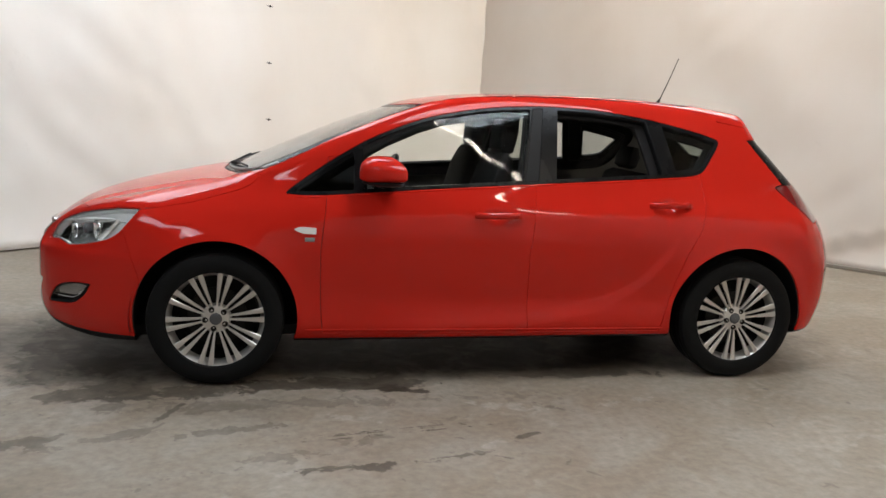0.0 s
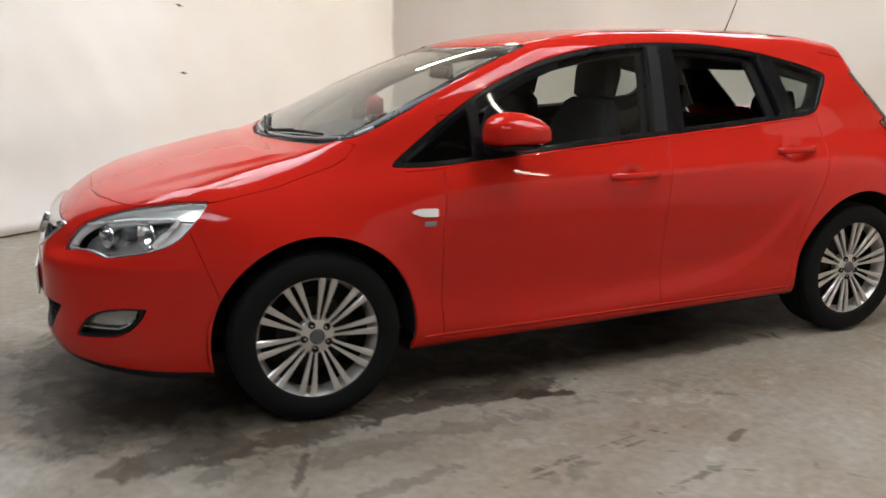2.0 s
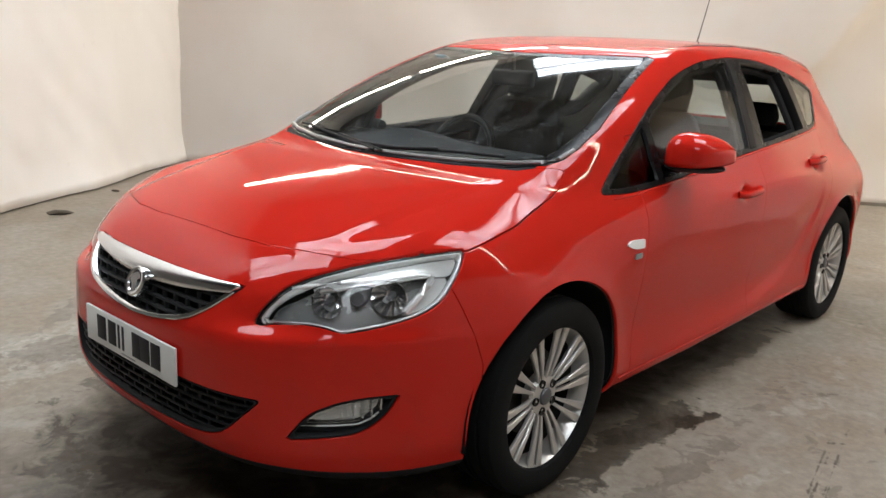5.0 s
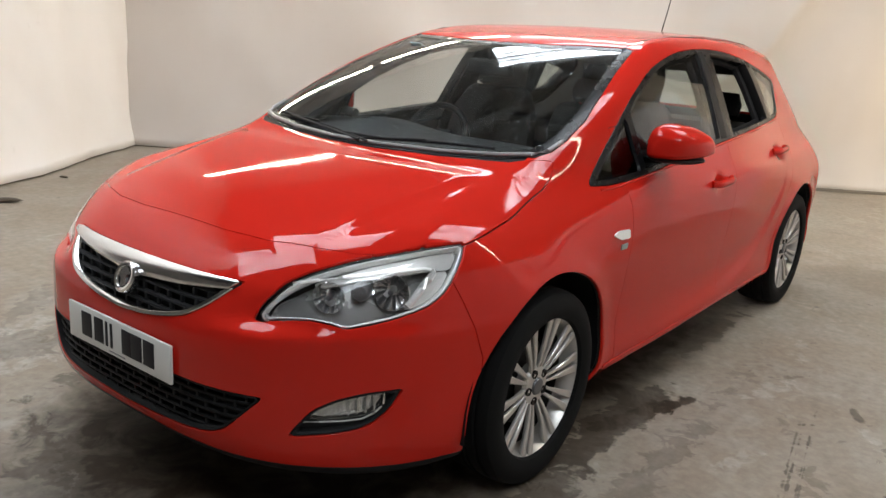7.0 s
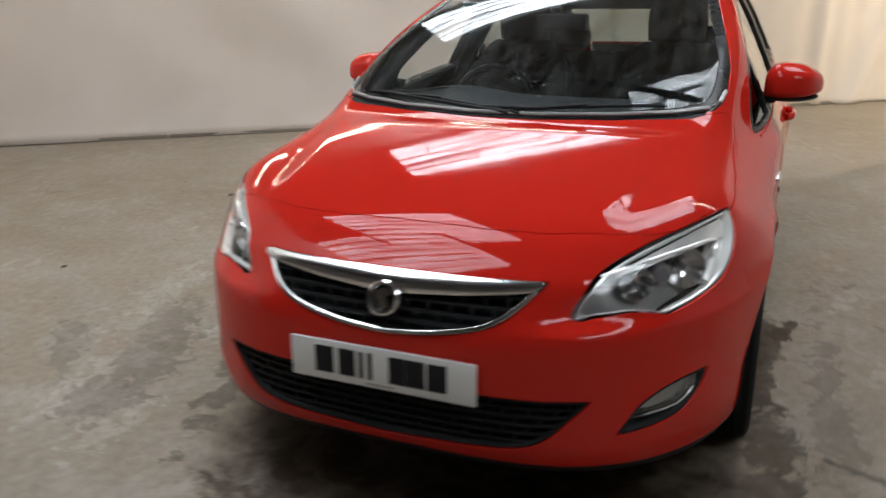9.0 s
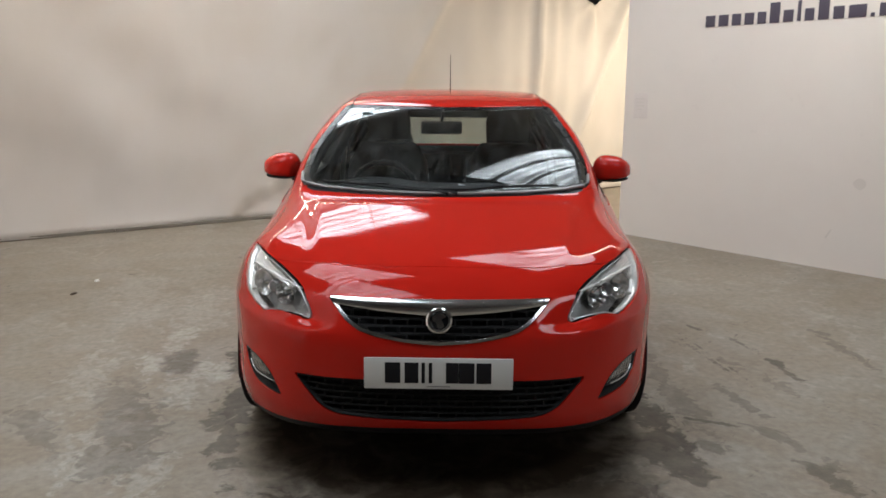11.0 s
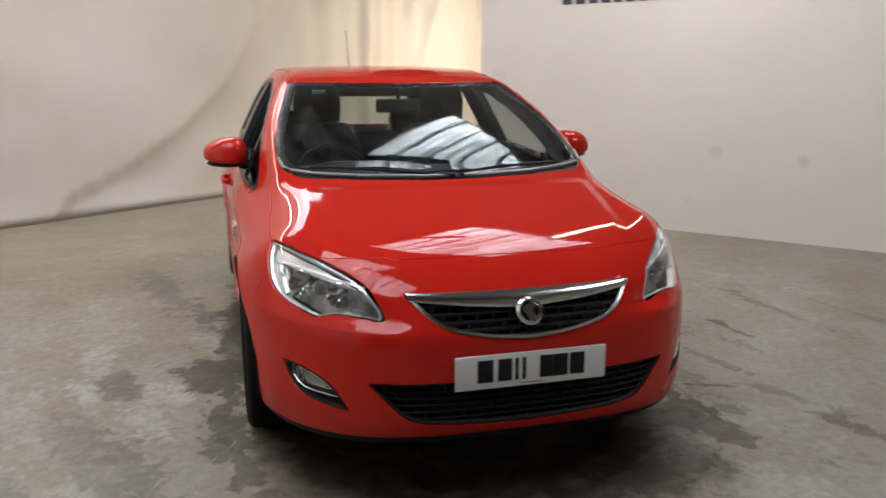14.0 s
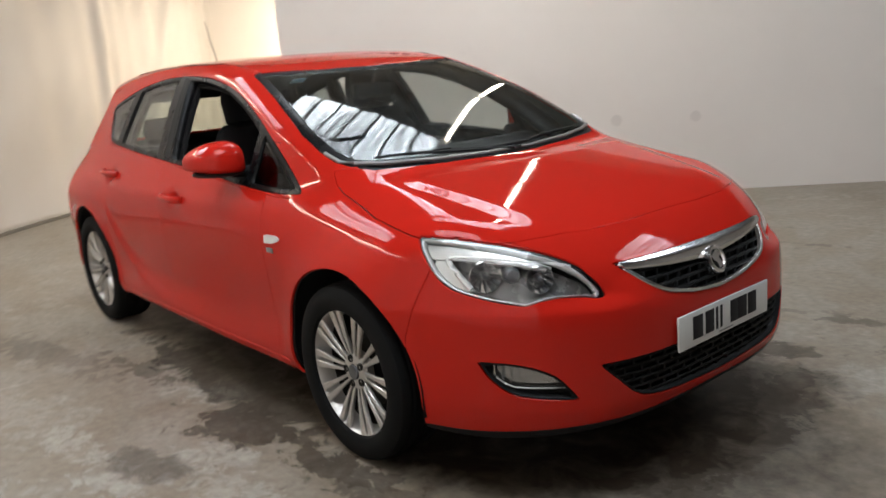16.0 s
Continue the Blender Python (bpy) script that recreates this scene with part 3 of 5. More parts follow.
def scrap(name, x, y, size, material, label, seed):
    """A crumpled flake lying on the floor."""
    rng = random.Random(seed)
    bm = bmesh.new()
    bmesh.ops.create_icosphere(bm, subdivisions=2, radius=1)
    for v in bm.verts:
        d = 1 + 0.5 * noise.noise(v.co * 1.6 + Vector((seed, 0, 0)))
        v.co = Vector((v.co.x * size * d, v.co.y * size * 0.55 * d, max(v.co.z * size * 0.22 * d + size * 0.16, 0.0)))
    ob = tagged(part(name, bm, material), label, "litter")
    ob.matrix_basis = Matrix.Translation((x, y, 0.001)) @ Matrix.Rotation(rng.uniform(0, 6), 4, "Z")


scrap("dry_leaf", 0.55, 3.93, 0.085, litter_dark, "curled dark dry leaf on the concrete floor", 2)
scrap("scrap", 1.31, 4.58, 0.04, litter_dark, "small flat brown scrap on the floor", 7)
scrap("scrap", 2.42, 2.69, 0.035, litter_pale, "small crumpled white scrap on the floor", 5)
scrap("scrap", 2.01, 2.68, 0.03, litter_dark, "small dark scrap on the floor", 9)
scrap("scrap", 0.40, 2.56, 0.02, litter_dark, "small dark crumb on the floor", 12)

# ---- car body surface: x to the rear from the front axle, y to the car's right, z up ----


def curve(points, soft, step=0.004):
    """A smooth curve from a few control points: a polyline, softened by a bell of that width."""
    xs, ys = np.array(points, float).T
    grid = np.arange(xs[0] - 4 * soft, xs[-1] + 4 * soft + step, step)
    raw = np.interp(grid, xs, ys)
    lo, hi = grid < xs[0], grid > xs[-1]
    raw[lo] = ys[0] + (grid[lo] - xs[0]) * (ys[1] - ys[0]) / (xs[1] - xs[0])
    raw[hi] = ys[-1] + (grid[hi] - xs[-1]) * (ys[-1] - ys[-2]) / (xs[-1] - xs[-2])
    n = int(3 * soft / step)
    bell = np.exp(-0.5 * (np.arange(-n, n + 1) * step / soft) ** 2)
    bell /= bell.sum()
    out = np.convolve(np.pad(raw, n, mode="reflect", reflect_type="odd"), bell, mode="valid")
    return lambda x: np.interp(x, grid, out)


def step01(x, a, b):
    t = np.clip((x - a) / (b - a), 0, 1)
    return t * t * (3 - 2 * t)


def smax(a, b, r):
    h = np.maximum(r - np.abs(a - b), 0)
    return np.maximum(a, b) + h * h / (4 * r)


TOP = curve([(-1.1, 0.53), (-0.93, 0.692), (-0.84, 0.755), (-0.74, 0.806), (-0.65, 0.836), (-0.55, 0.863), (-0.45, 0.8875), (-0.35, 0.9105), (-0.25, 0.932), (-0.15, 0.9525), (-0.045, 0.974), (0.02, 0.995), (0.12, 1.043),
             (0.22, 1.091), (0.32, 1.1375), (0.42, 1.183), (0.52, 1.2265), (0.62, 1.268), (0.72, 1.307), (0.82, 1.343), (0.91, 1.373), (1.0, 1.399), (1.2, 1.431), (1.4, 1.449), (1.8, 1.462), (2.2, 1.459), (2.55, 1.440), (2.862, 1.402), (2.89, 1.305), (3.215, 1.02),
             (3.41, 0.80), (3.56, 0.5)], 0.035)
NOSE = curve([(0.10, -0.81), (0.20, -0.868), (0.30, -0.922), (0.42, -0.926), (0.54, -0.924), (0.60, -0.922), (0.66, -0.900), (0.80, -0.80), (1.0, -0.55)], 0.025)
TAIL = curve([(0.10, 3.28), (0.25, 3.38), (0.40, 3.435), (0.60, 3.445), (0.75, 3.41), (0.95, 3.36), (1.2, 3.15), (1.40, 2.90), (1.6, 2.75)], 0.04)
WIDE = curve([(0.10, 0.74), (0.19, 0.81), (0.24, 0.850), (0.29, 0.863), (0.33, 0.861), (0.43, 0.855), (0.62, 0.877), (0.74, 0.886), (0.845, 0.880), (0.90, 0.854),
              (0.955, 0.822), (1.10, 0.757), (1.25, 0.682), (1.38, 0.605), (1.50, 0.50)], 0.028)
CREASE = curve([(0.3, 0.315), (1.0, 0.325), (1.6, 0.365), (1.92, 0.43), (2.12, 0.54), (2.26, 0.70), (2.34, 0.88)], 0.05)
SILL = curve([(-0.9, 0.232), (-0.6, 0.20), (0.4, 0.20), (2.2, 0.22), (2.9, 0.22), (3.4, 0.26)], 0.1)


def bow_front(a):
    return 0.05 * a**2 + 0.985 * a**4.13


def bow_rear(a):
    return 0.10 * a**2 + 0.42 * a**4


def along(x, a, front=bow_front):
    """The place along the centre line that has the same section as (x, a)."""
    return x - (1 - step01(x, 0.5, 1.6)) * front(a) + step01(x, 2.0, 2.9) * bow_rear(a)


def half_width(x, z):
    up = step01(z, 0.75, 1.0)
    w = WIDE(z)
    w = w - up * (0.030 * np.clip(1.2 - x, 0, 2) ** 2 + 0.045 * np.clip(x - 1.7, 0, 3) ** 2)
    w = w - (1 - up) * (0.05 * np.clip(0.1 - x, 0, 2) ** 2 + 0.04 * np.clip(x - 2.5, 0, 2) ** 2)
    w = w - 0.11 * step01(z, 0.62, 0.95) * (1 - step01(x, -0.30, 0.75))
    for cx in (0.0, 2.685):
        r = np.hypot(x - cx, z - 0.318)
        w = w + 0.014 * np.exp(-(((r - 0.375) / 0.055) ** 2)) * step01(z, 0.15, 0.4)
    # flare below a crease that runs along the lower doors and sweeps up before the rear wheel
    below = CREASE(x) - z
    w = w + (0.010 * step01(below, -0.012, 0.075) - 0.004 * np.exp(-(((below + 0.05) / 0.06) ** 2))) * step01(x, 0.45, 1.1) * (1 - step01(x, 2.42, 2.7)) * (1 - step01(z, 0.62, 0.84))
    # hollows behind the door handles
    for hx, hz in ((1.335, 0.851), (2.252, 0.908)):
        w = w - 0.021 * np.exp(-(((x - hx) / 0.048) ** 2) - ((z - hz + 0.006) / 0.032) ** 2)
    # shoulder line
    line = 0.845 + 0.022 * (x - 1.0)
    w = w + 0.003 * np.exp(-(((z - line) / 0.030) ** 2)) * step01(x, 0.9, 1.7) * (1 - step01(x, 2.7, 3.3))
    return w


def body(x, y, z):
    """Below zero inside the car's outer skin."""
    a = np.abs(y)
    xp = along(x, a)
    xt = along(x, a, lambda a: 0.16 * a * a)
    crown = 0.02 + 0.035 * step01(x, 0.3, 1.0) + 0.02 * step01(x, 2.8, 3.2)
    t = TOP(xt)
    slope = (TOP(xt + 0.02) - TOP(xt - 0.02)) / 0.04
    ridge = 0.010 * (1 - step01(a - (0.50 + 0.10 * step01(x, -0.7, 0.2)), -0.035, 0.035)) * step01(xt, -0.80, -0.5) * (1 - step01(xt, -0.15, -0.03))
    top = (z - t - ridge + crown * a * a) / np.sqrt(1 + slope**2)
    # sockets under the inner ends of the headlamps, above a ledge of the bumper
    socket = step01(z, 0.608, 0.650) * (0.036 * np.exp(-(((a - 0.47) / 0.085) ** 2)) * (1 - 0.70 * step01(z, 0.65, 0.73)) + 0.016 * step01(a, 0.45, 0.60))
    front = (NOSE(z) + socket - xp) * 0.95
    rear = (xp - TAIL(z)) * 0.95
    side = (a - half_width(x, z)) * 0.93
    f = smax(top, front, 0.09)
    f = smax(f, rear, 0.05)
    r = 0.08 - 0.02 * step01(x, 0.0, 0.5) - 0.008 * step01(x, 0.9, 1.5)
    f = smax(f, side, r)
    return smax(f, (SILL(x) - z), 0.04)


def slope_of(p, h=0.006):
    g = np.stack([body(*(p + d).T) - body(*(p - d).T) for d in np.eye(3) * h], 1)
    return g / (2 * h)


def settle(p, rounds=4):
    """Moves points onto the skin; returns them and their normals."""
    for _ in range(rounds):
        g = slope_of(p)
        p = p - g * (body(*p.T) / np.maximum((g * g).sum(1), 1e-6))[:, None]
    g = slope_of(p)
    return p, g / np.maximum(np.linalg.norm(g, axis=1), 1e-9)[:, None]


def skin_mesh(cell=0.028):
    """The whole skin as triangles: surface nets on a grid, halved once, settled onto the skin."""
    axes = [np.arange(lo, hi, cell) for lo, hi in ((-1.05, 3.62), (-1.022, 1.03), (0.06, 1.60))]
    nx, ny, nz = (len(a) for a in axes)
    X, Y, Z = np.meshgrid(*axes, indexing="ij")
    f = body(X.ravel(), Y.ravel(), Z.ravel()).reshape(X.shape)
    inside = f < 0
    corner = [inside[i:nx - 1 + i, j:ny - 1 + j, k:nz - 1 + k] for i in (0, 1) for j in (0, 1) for k in (0, 1)]
    count = sum(c.astype(int) for c in corner)
    live = (count > 0) & (count < 8)
    number = -np.ones(live.shape, int)
    number[live] = np.arange(live.sum())
    at = np.argwhere(live)
    verts = np.stack([axes[n][at[:, n]] + cell / 2 for n in range(3)], 1)
    quads = []
    for n in range(3):
        a = np.take(inside, range(0, inside.shape[n] - 1), n)
        b = np.take(inside, range(1, inside.shape[n]), n)
        for flip, hit in ((False, a & ~b), (True, b & ~a)):
            e = np.argwhere(hit)
            u, v = [(1, 2), (2, 0), (0, 1)][n]
            ok = (e[:, u] > 0) & (e[:, v] > 0) & (e[:, u] < live.shape[u]) & (e[:, v] < live.shape[v])
            e = e[ok]
            ids = []
            for du, dv in ((1, 1), (0, 1), (0, 0), (1, 0)):
                c = e.copy()
                c[:, u] -= du
                c[:, v] -= dv
                ids.append(number[c[:, 0], c[:, 1], c[:, 2]])
            q = np.stack(ids, 1)
            quads.append(q[:, ::-1] if flip else q)
    q = np.concatenate(quads)
    q = q[(q >= 0).all(1)]
    verts, _ = settle(verts)
    # halve every quad
    e = np.sort(np.concatenate([q[:, [i, (i + 1) % 4]] for i in range(4)]), 1)
    keys, inv = np.unique(e[:, 0] * (len(verts) + 1) + e[:, 1], return_inverse=True)
    pairs = np.stack([keys // (len(verts) + 1), keys % (len(verts) + 1)], 1)
    mids = len(verts) + inv.reshape(4, -1)
    mid_points = verts[pairs].mean(1)
    centre = len(verts) + len(pairs) + np.arange(len(q))
    verts = np.concatenate([verts, mid_points, verts[q].mean(1)])
    small = np.concatenate([np.stack([q[:, i], mids[i], centre, mids[i - 1]], 1) for i in range(4)])
    faces = np.concatenate([small[:, [0, 1, 2]], small[:, [0, 2, 3]]])
    verts, normals = settle(verts)
    return verts, normals, faces


def clip_mesh(mesh, d):
    """The part of a mesh of triangles where d, given at its corners, is below zero."""
    verts, normals, faces = mesh
    inside = d < 0
    n_in = inside[faces].sum(1)
    whole = faces[n_in == 3]
    cut = faces[(n_in == 1) | (n_in == 2)]
    if len(cut):
        # turn each so that the lone corner is first
        ins = inside[cut]
        lone = np.where(ins.sum(1) == 1, ins.argmax(1), (~ins).argmax(1))
        r = np.arange(len(cut))
        a, b, c = cut[r, lone], cut[r, (lone + 1) % 3], cut[r, (lone + 2) % 3]
        e = np.concatenate([np.sort(np.stack([a, b], 1), 1), np.sort(np.stack([a, c], 1), 1)])
        keys, inv = np.unique(e[:, 0] * (len(verts) + 1) + e[:, 1], return_inverse=True)
        i, j = keys // (len(verts) + 1), keys % (len(verts) + 1)
        t = (d[i] / (d[i] - d[j]))[:, None]
        p, nrm = settle(verts[i] + t * (verts[j] - verts[i]), 2)
        ab, ac = len(verts) + inv[:len(cut)], len(verts) + inv[len(cut):]
        verts, normals = np.concatenate([verts, p]), np.concatenate([normals, nrm])
        one = inside[a]
        parts = [whole, np.stack([a, ab, ac], 1)[one], np.stack([ab, b, c], 1)[~one], np.stack([ab, c, ac], 1)[~one]]
        faces = np.concatenate(parts)
    else:
        faces = whole
    used, inv = np.unique(faces, return_inverse=True)
    return verts[used], normals[used], inv.reshape(-1, 3)


def flat_distance(u, v, outline):
    """Signed distance in a plane to a closed outline, below zero inside."""
    q = np.asarray(outline, float)
    best = np.full(len(u), 1e9)
    odd = np.zeros(len(u), bool)
    for (x0, y0), (x1, y1) in zip(q, np.roll(q, -1, 0)):
        dx, dy = x1 - x0, y1 - y0
        s = np.clip(((u - x0) * dx + (v - y0) * dy) / (dx * dx + dy * dy + 1e-12), 0, 1)
        best = np.minimum(best, (u - x0 - s * dx) ** 2 + (v - y0 - s * dy) ** 2)
        cross = (y0 > v) != (y1 > v)
        with np.errstate(divide="ignore", invalid="ignore"):
            odd ^= cross & (u < (v - y0) * dx / (dy if dy else 1e-12) + x0)
    best = np.sqrt(best)
    return np.where(odd, -best, best)


def rounded(points, reach=0.3, n=5):
    """A closed outline with its corners rounded; a third number on a point sets its own reach (0 keeps it sharp)."""
    out = []
    pts = [(*p[:2], p[2] if len(p) > 2 else reach) for p in points]
    for k, (x, y, r) in enumerate(pts):
        p, a, b = np.array((x, y)), np.array(pts[k - 1][:2]), np.array(pts[(k + 1) % len(pts)][:2])
        if r == 0:
            out.append(p)
            continue
        p0, p1 = p + (a - p) * min(r, 0.5), p + (b - p) * min(r, 0.5)
        for s in np.linspace(0, 1, n):
            out.append((1 - s) ** 2 * p0 + 2 * s * (1 - s) * p + s * s * p1)
    return np.array(out)


# ---- car ----
GAP = 0.0022


def skin_object(name, mesh, material, parent=None, offset=0.0, flange=0.012, closed=False, label=""):
    """A panel of the skin as an object, its rim turned inwards; closed: with a back face, as a pane."""
    v, n, f = mesh
    v = v + n * offset
    e = np.concatenate([f[:, [0, 1]], f[:, [1, 2]], f[:, [2, 0]]])
    key = np.sort(e, 1)
    code = key[:, 0] * (len(v) + 1) + key[:, 1]
    _, first, count = np.unique(code, return_index=True, return_counts=True)
    rim = e[first[count == 1]]
    verts, normals, faces = [v], [n], [f]
    if len(rim) and flange:
        a, b = v[rim[:, 0]], v[rim[:, 1]]
        out = np.cross(b - a, n[rim[:, 0]])
        out /= np.maximum(np.linalg.norm(out, axis=1), 1e-9)[:, None]
        side = np.zeros_like(v)
        np.add.at(side, rim[:, 0], out)
        np.add.at(side, rim[:, 1], out)
        ids = np.unique(rim)
        d = side[ids] / np.maximum(np.linalg.norm(side[ids], axis=1), 1e-9)[:, None]
        lookup = np.zeros(len(v), int)
        lookup[ids] = np.arange(len(ids))
        k = len(v)
        m = len(ids)
        mid = (d + n[ids]) * 0.7071
        soft = min(0.0015, flange / 4)
        verts += [v[ids], v[ids] + d * soft * 0.6 - n[ids] * soft, v[ids] + d * soft * 0.6 - n[ids] * flange]
        normals += [n[ids], mid, d]
        p, q = lookup[rim[:, 0]], lookup[rim[:, 1]]
        for lo in (k, k + m):
            faces.append(np.stack([q + lo, p + lo, p + lo + m], 1))
            faces.append(np.stack([q + lo, p + lo + m, q + lo + m], 1))
        if closed:
            verts.append(v - n * flange)
            normals.append(-n)
            faces.append(f[:, ::-1] + k + 3 * m)
    verts, normals, faces = np.concatenate(verts), np.concatenate(normals), np.concatenate(faces)
    me = bpy.data.meshes.new(name)
    me.from_pydata(verts.tolist(), [], faces.tolist())
    me.materials.append(material)
    me.polygons.foreach_set("use_smooth", [True] * len(me.polygons))
    me.normals_split_custom_set_from_vertices(normals.tolist())
    ob = new(name, me)
    ob.parent = parent
    return tagged(ob, label)


class Skin:
    """What is left of the car's skin while panels are cut from it."""

    def __init__(self):
        self.rest = skin_mesh()

    def cut(self, region, gap=GAP):
        d = region(self.rest[0], self.rest[1])
        piece = clip_mesh(self.rest, d + gap)
        self.rest = clip_mesh(self.rest, gap - d)
        return piece


def halves(mesh):
    return clip_mesh(mesh, mesh[0][:, 1]), clip_mesh(mesh, -mesh[0][:, 1])


def beside(outline, least=0.45):
    """A region given by an outline of (x, z) on the car's flank."""
    return lambda p, n: np.maximum(flat_distance(p[:, 0], p[:, 2], outline), least - np.abs(p[:, 1]))


def ahead(outline, behind=-0.45):
    """A region given by an outline of (|y|, z) on the car's nose."""
    return lambda p, n: np.maximum(flat_distance(np.abs(p[:, 1]), p[:, 2], outline), p[:, 0] - behind)


def above(outline, least=0.5):
    """A region given by an outline of (x, |y|) on the car's upper side."""
    return lambda p, n: np.maximum(flat_distance(p[:, 0], np.abs(p[:, 1]), outline), least - p[:, 2])


def shrunk(region, by):
    return lambda p, n: region(p, n) + by


car = tagged(new("car"), "bright red five-door hatchback car parked on stained concrete", "car")
skin = Skin()

ARCH_F, ARCH_R, ARCH = (0.0, 0.322), (2.672, 0.328), 0.382


def arches(p, n):
    d = np.minimum(np.hypot(p[:, 0] - ARCH_F[0], p[:, 2] - ARCH_F[1]), np.hypot(p[:, 0] - ARCH_R[0], p[:, 2] - ARCH_R[1])) - ARCH
    return np.maximum(d, 0.50 - np.abs(p[:, 1]))


whole_skin = skin.rest
skin.cut(arches, 0)
belly = skin.cut(lambda p, n: p[:, 2] - SILL(p[:, 0]) - 0.022 - 0.014 * (1 - step01(p[:, 0], -0.40, -0.30)), 0)

# glass
screen = above([(0.016, -0.1), (0.02, 0.12), (0.06, 0.36), (0.120, 0.55), (0.170, 0.634), (0.225, 0.655), (0.30, 0.662), (0.42, 0.658), (0.60, 0.622), (0.75, 0.588), (0.962, 0.545), (0.948, 0.49), (0.882, 0.25), (0.858, 0.0), (0.858, -0.1)], 0.9)
windscreen = skin.cut(shrunk(screen, 0.014))
screen_seal = skin.cut(shrunk(screen, -0.026))
DLO = rounded([(0.305, 0.922, 0.15), (0.50, 1.065), (0.707, 1.192), (0.985, 1.305), (1.298, 1.368), (1.60, 1.390), (1.90, 1.384), (2.193, 1.349), (2.50, 1.284), (2.605, 1.248, 0.25),
               (2.46, 1.068, 0.2), (1.97, 1.032), (1.544, 1.004), (0.90, 0.957), (0.45, 0.917)], 0.4)


def pane_region(x0, x1, inset=0.018):
    """Part of the window band between two raked lines, each given by its x at the belt and at the roof."""
    def region(p, n):
        s = np.clip((p[:, 2] - 0.95) / 0.42, -0.2, 1.2)
        d = np.maximum((x0[0] + (x0[1] - x0[0]) * s) - p[:, 0], p[:, 0] - (x1[0] + (x1[1] - x1[0]) * s))
        return np.maximum(np.maximum(flat_distance(p[:, 0], p[:, 2], DLO) + inset, d), 0.45 - np.abs(p[:, 1]))
    return region


glasses = {name: skin.cut(pane_region(a, b)) for name, a, b in (
    ("quarter_light", (0.2, 0.2), (0.640, 0.640)), ("front_window", (0.685, 0.685), (1.462, 1.545)),
    ("rear_window", (1.645, 1.692), (2.265, 2.165)), ("rear_quarter_window", (2.345, 2.255), (3.0, 3.0)))}
pillar_b = skin.cut(pane_region((1.475, 1.558), (1.548, 1.612), 0.012))
window_trim = skin.cut(beside(DLO))
tailgate_glass = skin.cut(lambda p, n: np.maximum(np.maximum(2.745 + 0.82 * (1.285 - p[:, 2]) - p[:, 0], p[:, 2] - 1.262), 1.03 - p[:, 2]))
tailgate_border = clip_mesh(tailgate_glass, 0.50 - np.abs(tailgate_glass[0][:, 1]))
tailgate_glass = clip_mesh(tailgate_glass, np.abs(tailgate_glass[0][:, 1]) - 0.50)

# lamps and grilles
HEAD = rounded([(-0.345, 0.832, 0.05), (-0.40, 0.768, 0.3), (-0.445, 0.715), (-0.50, 0.682), (-0.585, 0.658), (-0.645, 0.647), (-0.693, 0.640, 0.2), (-0.727, 0.653), (-0.757, 0.658), (-0.79, 0.651), (-0.820, 0.641, 0.05), (-0.793, 0.69), (-0.762, 0.728), (-0.70, 0.765), (-0.62, 0.795), (-0.548, 0.812), (-0.45, 0.828)], 0.4)
headlamps = skin.cut(beside(HEAD, 0.36), 0.003)
GRILLE = rounded([(-0.1, 0.721, 0), (0.25, 0.7225), (0.398, 0.7245, 0.05), (0.362, 0.688), (0.328, 0.655), (0.268, 0.618), (0.13, 0.589), (0.0, 0.579), (-0.1, 0.579, 0)], 0.4)
grille_hole = skin.cut(ahead(GRILLE))
INTAKE = rounded([(-0.1, 0.452, 0), (0.30, 0.452), (0.522, 0.450, 0.05), (0.480, 0.405), (0.41, 0.332), (0.33, 0.310), (0.0, 0.296), (-0.1, 0.296, 0)], 0.4)
intake_hole = skin.cut(ahead(INTAKE))
FOG = rounded([(0.574, 0.347, 0.04), (0.621, 0.424), (0.667, 0.454), (0.711, 0.467), (0.762, 0.470, 0.03), (0.746, 0.415), (0.721, 0.379), (0.696, 0.362), (0.64, 0.353)], 0.35)
fog_hole = skin.cut(ahead(FOG, -0.40))
TAIL_LAMP = rounded([(2.900, 1.018, 0.1), (2.985, 1.040), (3.30, 1.02), (3.32, 0.86), (3.12, 0.828, 0.2), (3.00, 0.93)], 0.3)
tail_lamps = skin.cut(beside(TAIL_LAMP, 0.42), 0.004)
lining_mesh = skin.rest

# painted panels
def hood_region(p, n):
    a = np.abs(p[:, 1])
    low = np.interp(p[:, 0], [-0.75, -0.60, -0.335, -0.11, 0.10, 0.155, 0.20], [0.79, 0.803, 0.828, 0.867, 0.928, 0.955, 1.0])
    front = np.interp(a, [0, 0.2, 0.36, 0.5, 0.6, 0.66, 0.76], [-0.712, -0.712, -0.695, -0.650, -0.602, -0.55, -0.35])
    rear = np.interp(a, [0, 0.12, 0.36, 0.53, 0.604, 0.665, 0.695, 0.74], [-0.022, -0.018, 0.020, 0.066, 0.090, 0.150, 0.190, 0.235])
    return np.maximum(np.maximum((low - p[:, 2]) * 0.95, front - p[:, 0]), p[:, 0] - rear)


hood = skin.cut(hood_region)
cowl = skin.cut(lambda p, n: np.maximum(hood_region(p, n) - 0.05, np.maximum(-0.06 - p[:, 0], np.abs(p[:, 1]) - 0.64)), 0)
door_front = skin.cut(beside([(0.515, 1.10), (0.512, 0.935), (0.484, 0.66), (0.488, 0.40), (0.50, 0.252), (1.526, 0.258), (1.518, 0.50), (1.513, 0.66), (1.545, 1.012), (1.55, 1.2)]))
